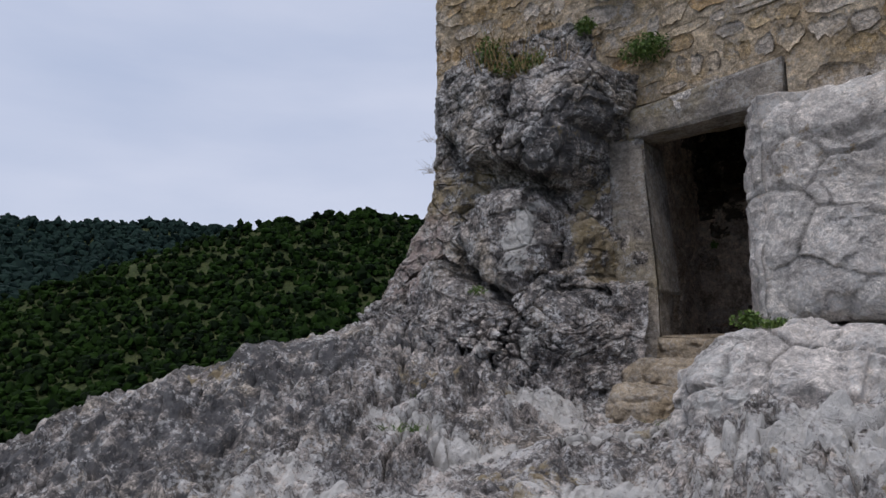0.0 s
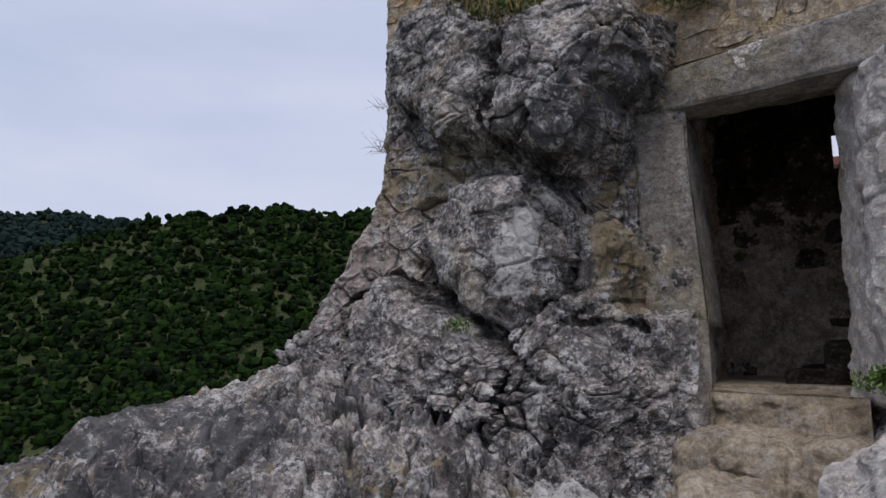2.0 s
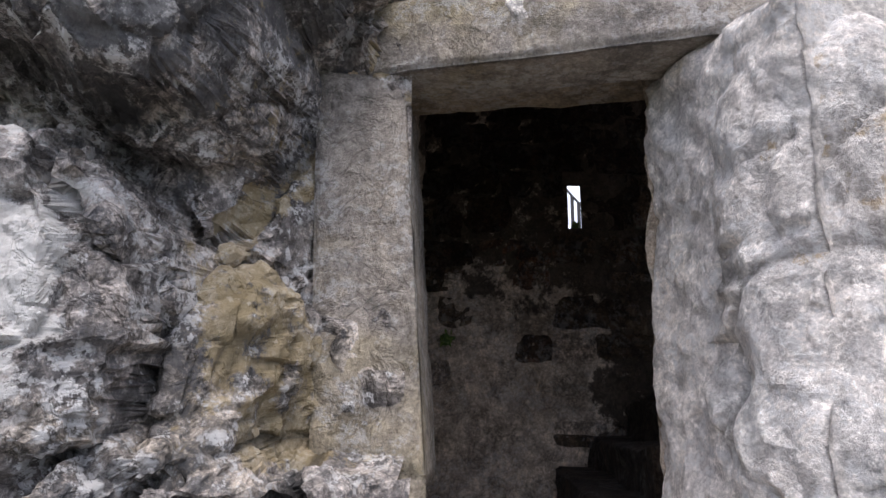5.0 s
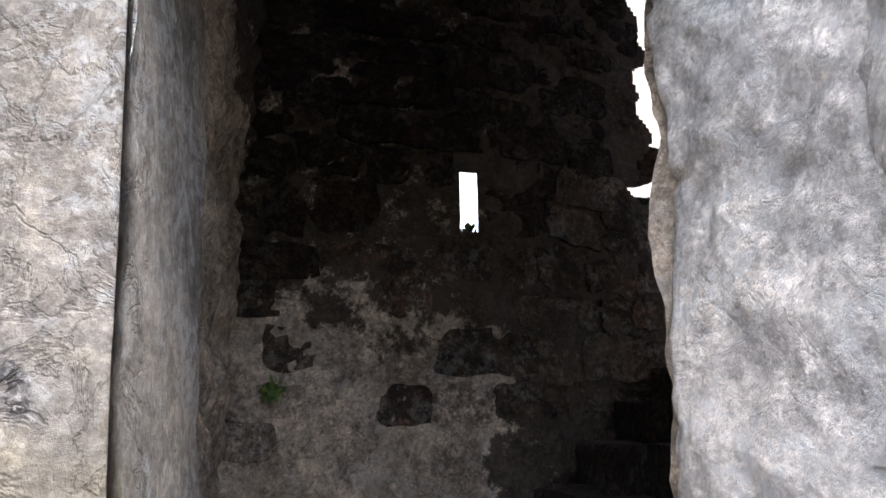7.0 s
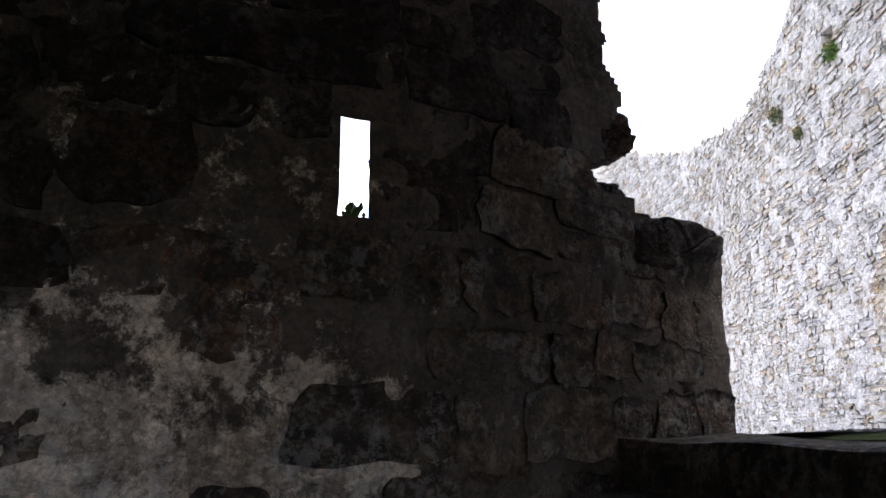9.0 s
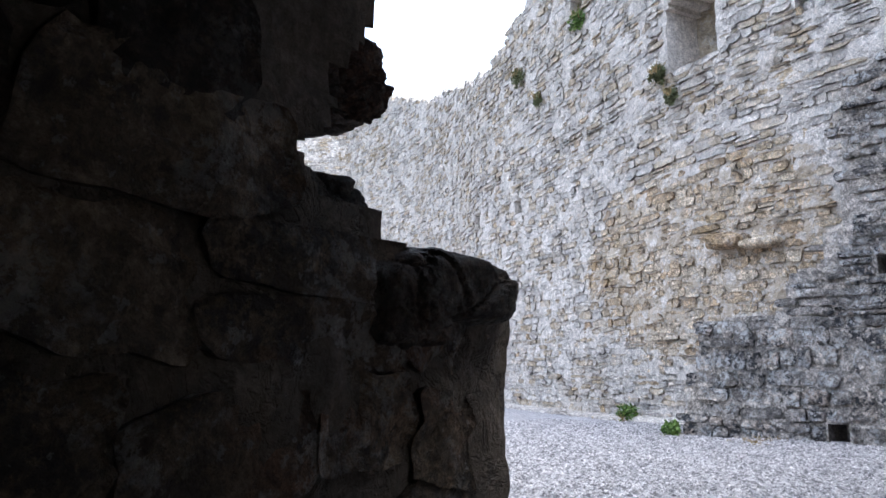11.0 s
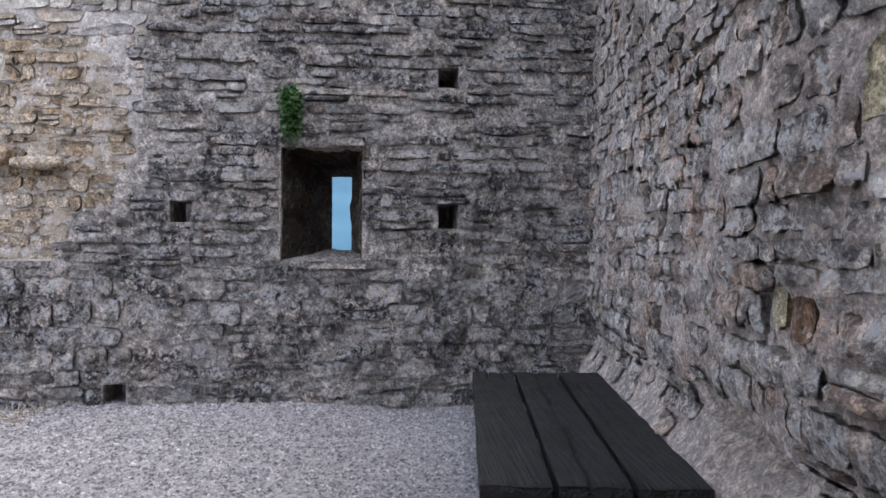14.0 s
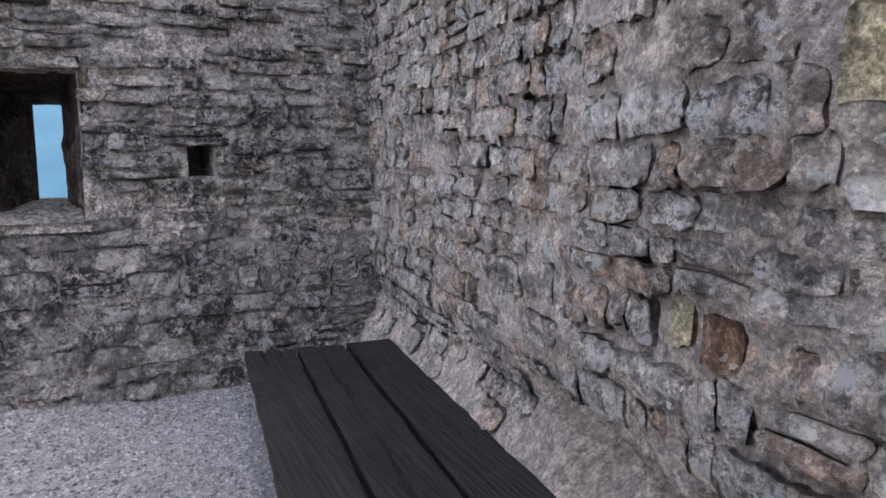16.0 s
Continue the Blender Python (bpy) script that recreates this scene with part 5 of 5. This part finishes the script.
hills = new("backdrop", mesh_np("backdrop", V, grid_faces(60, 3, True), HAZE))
tagged(hills, "hazy blue wooded hills across the valley", "hills", kind="structure")

# ---- plants and small things ----


def leaf_cloud(cx, cy, cz, rx, ry, rz, n, size, g, droop=0.0, flat=0.0):
    """Many small folded leaves in an uneven clump; each is two triangles either side of its rib."""
    d = g.normal(0, 1, (n, 3))
    d /= np.linalg.norm(d, axis=1)[:, None]
    rad = g.random(n) ** 0.45 * (1 + 0.25 * np.sin(3 * np.arctan2(d[:, 1], d[:, 0]) + g.uniform(0, 6)))
    c = d * rad[:, None] * (rx, ry, rz) + (cx, cy, cz)
    a = g.normal(0, 1, (n, 3))
    a[:, 2] = np.abs(a[:, 2]) * (1 - flat) - droop
    a /= np.linalg.norm(a, axis=1)[:, None]
    b = np.cross(a, g.normal(0, 1, (n, 3)))
    b /= np.linalg.norm(b, axis=1)[:, None]
    up = np.cross(a, b)
    s = size * g.uniform(0.6, 1.3, n)[:, None]
    V = np.stack([c - a * s, c + b * s * 0.55 + up * s * 0.15, c + a * s, c - b * s * 0.55 + up * s * 0.15], 1).reshape(-1, 3)
    F = np.concatenate([np.array([[0, 1, 2], [0, 2, 3]])[None] + (np.arange(n) * 4)[:, None, None]]).reshape(-1, 3)
    return V, F


def blades(cx, cy, cz, r, hgt, n, g, lean=0.5, width=0.004, back=(0, 0, 0)):
    """Thin tapering grass blades or twigs."""
    base = np.stack([cx + g.normal(0, r, n), cy + g.normal(0, r * 0.5, n), np.full(n, cz)], 1)
    h = hgt * g.uniform(0.5, 1.2, n)
    dirn = np.stack([g.normal(0, lean, n), g.normal(0, lean, n), np.ones(n)], 1) + back
    dirn /= np.linalg.norm(dirn, axis=1)[:, None]
    side = np.cross(dirn, g.normal(0, 1, (n, 3)))
    side = side / np.linalg.norm(side, axis=1)[:, None] * width
    bend = np.stack([g.normal(0, 0.2, n), g.normal(0, 0.2, n), -np.abs(g.normal(0, 0.15, n))], 1)
    midp = base + dirn * (h * 0.55)[:, None]
    tip = base + (dirn + bend) * h[:, None]
    V = np.stack([base - side, base + side, midp + side * 0.8, midp - side * 0.8, tip], 1).reshape(-1, 3)
    F = (np.array([[0, 1, 2], [0, 2, 3], [3, 2, 4]])[None] + (np.arange(n) * 5)[:, None, None]).reshape(-1, 3)
    return V, F


def plant(name, label, leaves=None, twigs=None, leaf_mat=None, twig_mat=None, seed=0):
    g = np.random.default_rng(500 + seed)
    ob = tagged(empty(name, 0, 0, 0), label, "plant")
    if leaves:
        V, F = zip(*[leaf_cloud(*q, g=g) for q in leaves])
        off = np.cumsum([0] + [len(v) for v in V[:-1]])
        npart("foliage", mesh_np("foliage", np.concatenate(V), np.concatenate([f + o for f, o in zip(F, off)]), leaf_mat or HERB, shade=False), ob)["kind"] = "stuff"
    if twigs:
        V, F = zip(*[blades(*q[:6], g, *q[6:]) for q in twigs])
        off = np.cumsum([0] + [len(v) for v in V[:-1]])
        npart("stem_tuft", mesh_np("stem_tuft", np.concatenate(V), np.concatenate([f + o for f, o in zip(F, off)]), twig_mat or DRY, shade=False), ob)["kind"] = "stuff"
    return ob


plant("shrub", "dry grassy shrub growing on the rock ledge", [(-4.2, 6.15, 4.95, 0.22, 0.15, 0.25, 700, 0.022), (-3.75, 6.1, 4.72, 0.4, 0.15, 0.12, 700, 0.02)], [(-4.15, 6.15, 4.7, 0.2, 0.75, 70, 0.25, 0.005), (-3.6, 6.1, 4.6, 0.25, 0.4, 120, 0.4, 0.004)], seed=1)
plant("herb", "small green herb tuft rooted in the castle wall", [(-3.06, 6.42, 5.12, 0.13, 0.08, 0.1, 420, 0.022)], seed=2)
plant("herb", "dense green herb cushion over the lintel", [(-2.36, 6.4, 4.66, 0.27, 0.14, 0.15, 1500, 0.018)], seed=3)
plant("herb", "leafy green plant in the crack beside the boulder", [(-1.35, 5.85, 1.7, 0.13, 0.1, 0.08, 420, 0.02), (-1.1, 5.78, 1.66, 0.14, 0.1, 0.05, 260, 0.02)], seed=4)
plant("grass_tuft", "green grass growing in a rock fissure", None, [(-1.95, 5.2, 0.76, 0.06, 0.12, 90, 0.7, 0.004), (-1.82, 4.95, 0.78, 0.07, 0.12, 90, 0.7, 0.004)], twig_mat=HERB, seed=5)
plant("grass_tuft", "thin grass in the cracked rock", None, [(-3.6, 4.1, 1.0, 0.08, 0.12, 60, 0.8, 0.004), (-3.2, 3.4, 0.85, 0.1, 0.1, 60, 0.8, 0.004)], twig_mat=HERB, seed=6)
plant("dry_twigs", "bare dry twigs hanging from the cliff edge", None, [(-4.8, 5.85, 3.55, 0.08, 0.26, 40, 1.2, 0.002, (-0.5, 0, -0.5)), (-4.85, 5.9, 3.95, 0.06, 0.18, 24, 1.2, 0.002, (-0.9, 0, 0))], seed=7)
plant("moss_tuft", "green moss in the diagonal rock crack", [(-3.85, 5.35, 2.05, 0.12, 0.06, 0.05, 260, 0.012)], seed=8)
plant("fern", "small green fern at the foot of the passage corner", [(-2.46, 8.86, 2.82, 0.05, 0.05, 0.06, 60, 0.03)], seed=9)
plant("herb", "green leaves sprouting in the wall slit", [(-1.48, 9.15, 3.7, 0.03, 0.1, 0.06, 70, 0.026)], seed=10)
plant("ivy", "dark green ivy clump hanging above the window", [(5.6, 9.41, 5.3, 0.07, 0.09, 0.22, 900, 0.022), (5.6, 9.4, 5.42, 0.06, 0.1, 0.1, 300, 0.024)], leaf_mat=IVY, seed=11)
for k, (x0, y0, z0, r) in enumerate(((5.4, 12.28, 3.0, 0.09), (6.85, 13.85, 3.02, 0.14))):
    plant("herb", "green weed at the foot of the courtyard wall", [(x0, y0, z0, r, r, r * 0.9, 520, 0.025)], [(x0, y0, z0 - 0.12, r * 0.5, r * 1.6, 40, 0.5, 0.004)], seed=20 + k)
plant("dry_tuft", "dry brown grass tuft on the gravel", None, [(5.35, 11.35, 2.93, 0.16, 0.13, 160, 1.2, 0.004)], seed=25)
for k, (x0, y0, z0, r) in enumerate(((6.72, 13.1, 7.42, 0.2), (6.68, 12.9, 7.05, 0.16), (7.4, 14.95, 9.15, 0.26), (8.1, 17.0, 9.0, 0.25), (7.9, 16.3, 8.3, 0.18))):
    plant("wall_plant", "grey-green plant rooted high in the curtain wall", [(x0, y0, z0, r * 0.35, r * 0.6, r * 0.7, 260, 0.035)], [(x0, y0, z0, r * 0.3, r * 1.1, 50, 0.5, 0.006)], leaf_mat=HERB if k == 2 else SAGE, seed=30 + k)

# steel stair beyond the slit
stair = tagged(empty("metal_stair", 0, 0, 0), "red-oxide steel stair with black treads and baluster rail", "stair")


def bar(p, q, w, h):
    p, q = Vector(p), Vector(q)
    bm = bmesh.new()
    bmesh.ops.create_cube(bm, size=1.0)
    m = Matrix.Translation((p + q) / 2) @ (q - p).to_track_quat("Y", "Z").to_matrix().to_4x4() @ Matrix.Diagonal((w, (q - p).length, h, 1))
    bmesh.ops.transform(bm, matrix=m, verts=list(bm.verts))
    bmesh.ops.bevel(bm, geom=list(bm.edges), offset=min(w, h) * 0.15, segments=1, affect="EDGES")
    return bm


A0, A1 = Vector((1.4, 20.6, 3.85)), Vector((-0.75, 20.6, 6.4))
part("stringer", bar(A0, A1, 0.06, 0.22), RUST, stair)
part("stringer", bar(A0 + Vector((0, 1.1, 0)), A1 + Vector((0, 1.1, 0)), 0.06, 0.22), RUST, stair)
part("stringer", bar(A1, A1 + Vector((-2.0, 0, 0.1)), 0.06, 0.22), RUST, stair)
for k in range(12):
    p = A0.lerp(A1, (k + 0.5) / 12)
    part("tread", box(p.x - 0.17, p.x + 0.17, 20.64, 21.66, p.z - 0.06, p.z, 0.004), BLACKST, stair)
for k in range(15):
    p = A0.lerp(A1, k / 14)
    part("baluster", bar(p, p + Vector((0, 0, 1.95)), 0.085, 0.045), BLACKST, stair)
for k in range(8):
    p = A1 + Vector((-0.16 * (k + 1), 0, 0.05))
    part("baluster", bar(p, p + Vector((0, 0, 1.95)), 0.03, 0.03), BLACKST, stair)
part("handrail", bar(A0 + Vector((0, 0, 1.95)), A1 + Vector((0, 0, 1.95)), 0.06, 0.05), BLACKST, stair)
part("landing", box(-2.75, -0.75, 20.64, 21.66, 6.36, 6.44, 0.004), BLACKST, stair)
for px, py in ((-2.6, 20.7), (-2.6, 21.6), (-0.8, 20.7), (-0.8, 21.6)):
    part("post", box(px - 0.05, px + 0.05, py - 0.05, py + 0.05, 2.75, 6.36, 0.005), RUST, stair)
part("post", box(1.35, 1.45, 20.6, 21.6, 2.75, 3.9, 0.005), RUST, stair)

# stones that jut from the curtain wall, and its footing
for k, (x0, y0, z0, rx, ry, rz, m) in enumerate(((6.5, 12.2, 5.05, 0.16, 0.2, 0.09, PATCHST), (6.45, 11.75, 4.97, 0.13, 0.22, 0.05, PATCHST), (6.5, 11.0, 7.95, 0.14, 0.16, 0.14, PATCHST), (6.5, 10.7, 7.6, 0.16, 0.17, 0.13, PATCHST), (6.5, 10.75, 8.1, 0.1, 0.12, 0.12, LIGHTM))):
    tagged(boulder("jutting_stone", x0, y0, z0, rx, ry, rz, m, "rough broken stone jutting from the curtain wall", 300 + k, p=3.4, big=0.02, small=0.01, n=36, cells=6.0), category="stone", group="stones jutting from the curtain wall")
for k in range(9):
    y0 = 12.5 + 0.62 * k
    x0 = float(np.interp(y0, [11.8, 13.2, 17.1], [6.5, 6.85, 8.25])) - 0.08
    tagged(boulder("footing_stone", x0, y0, 2.98 - 0.016 * (y0 - 9) - 0.02, 0.2, 0.36, 0.07 + 0.02 * (k % 3), LIGHTM, "flat pale footing stone along the curtain wall", 320 + k, p=3.6, big=0.03, small=0.012, n=36, cells=5.0, turn=-20), category="stone", group="footing stones along the curtain wall")
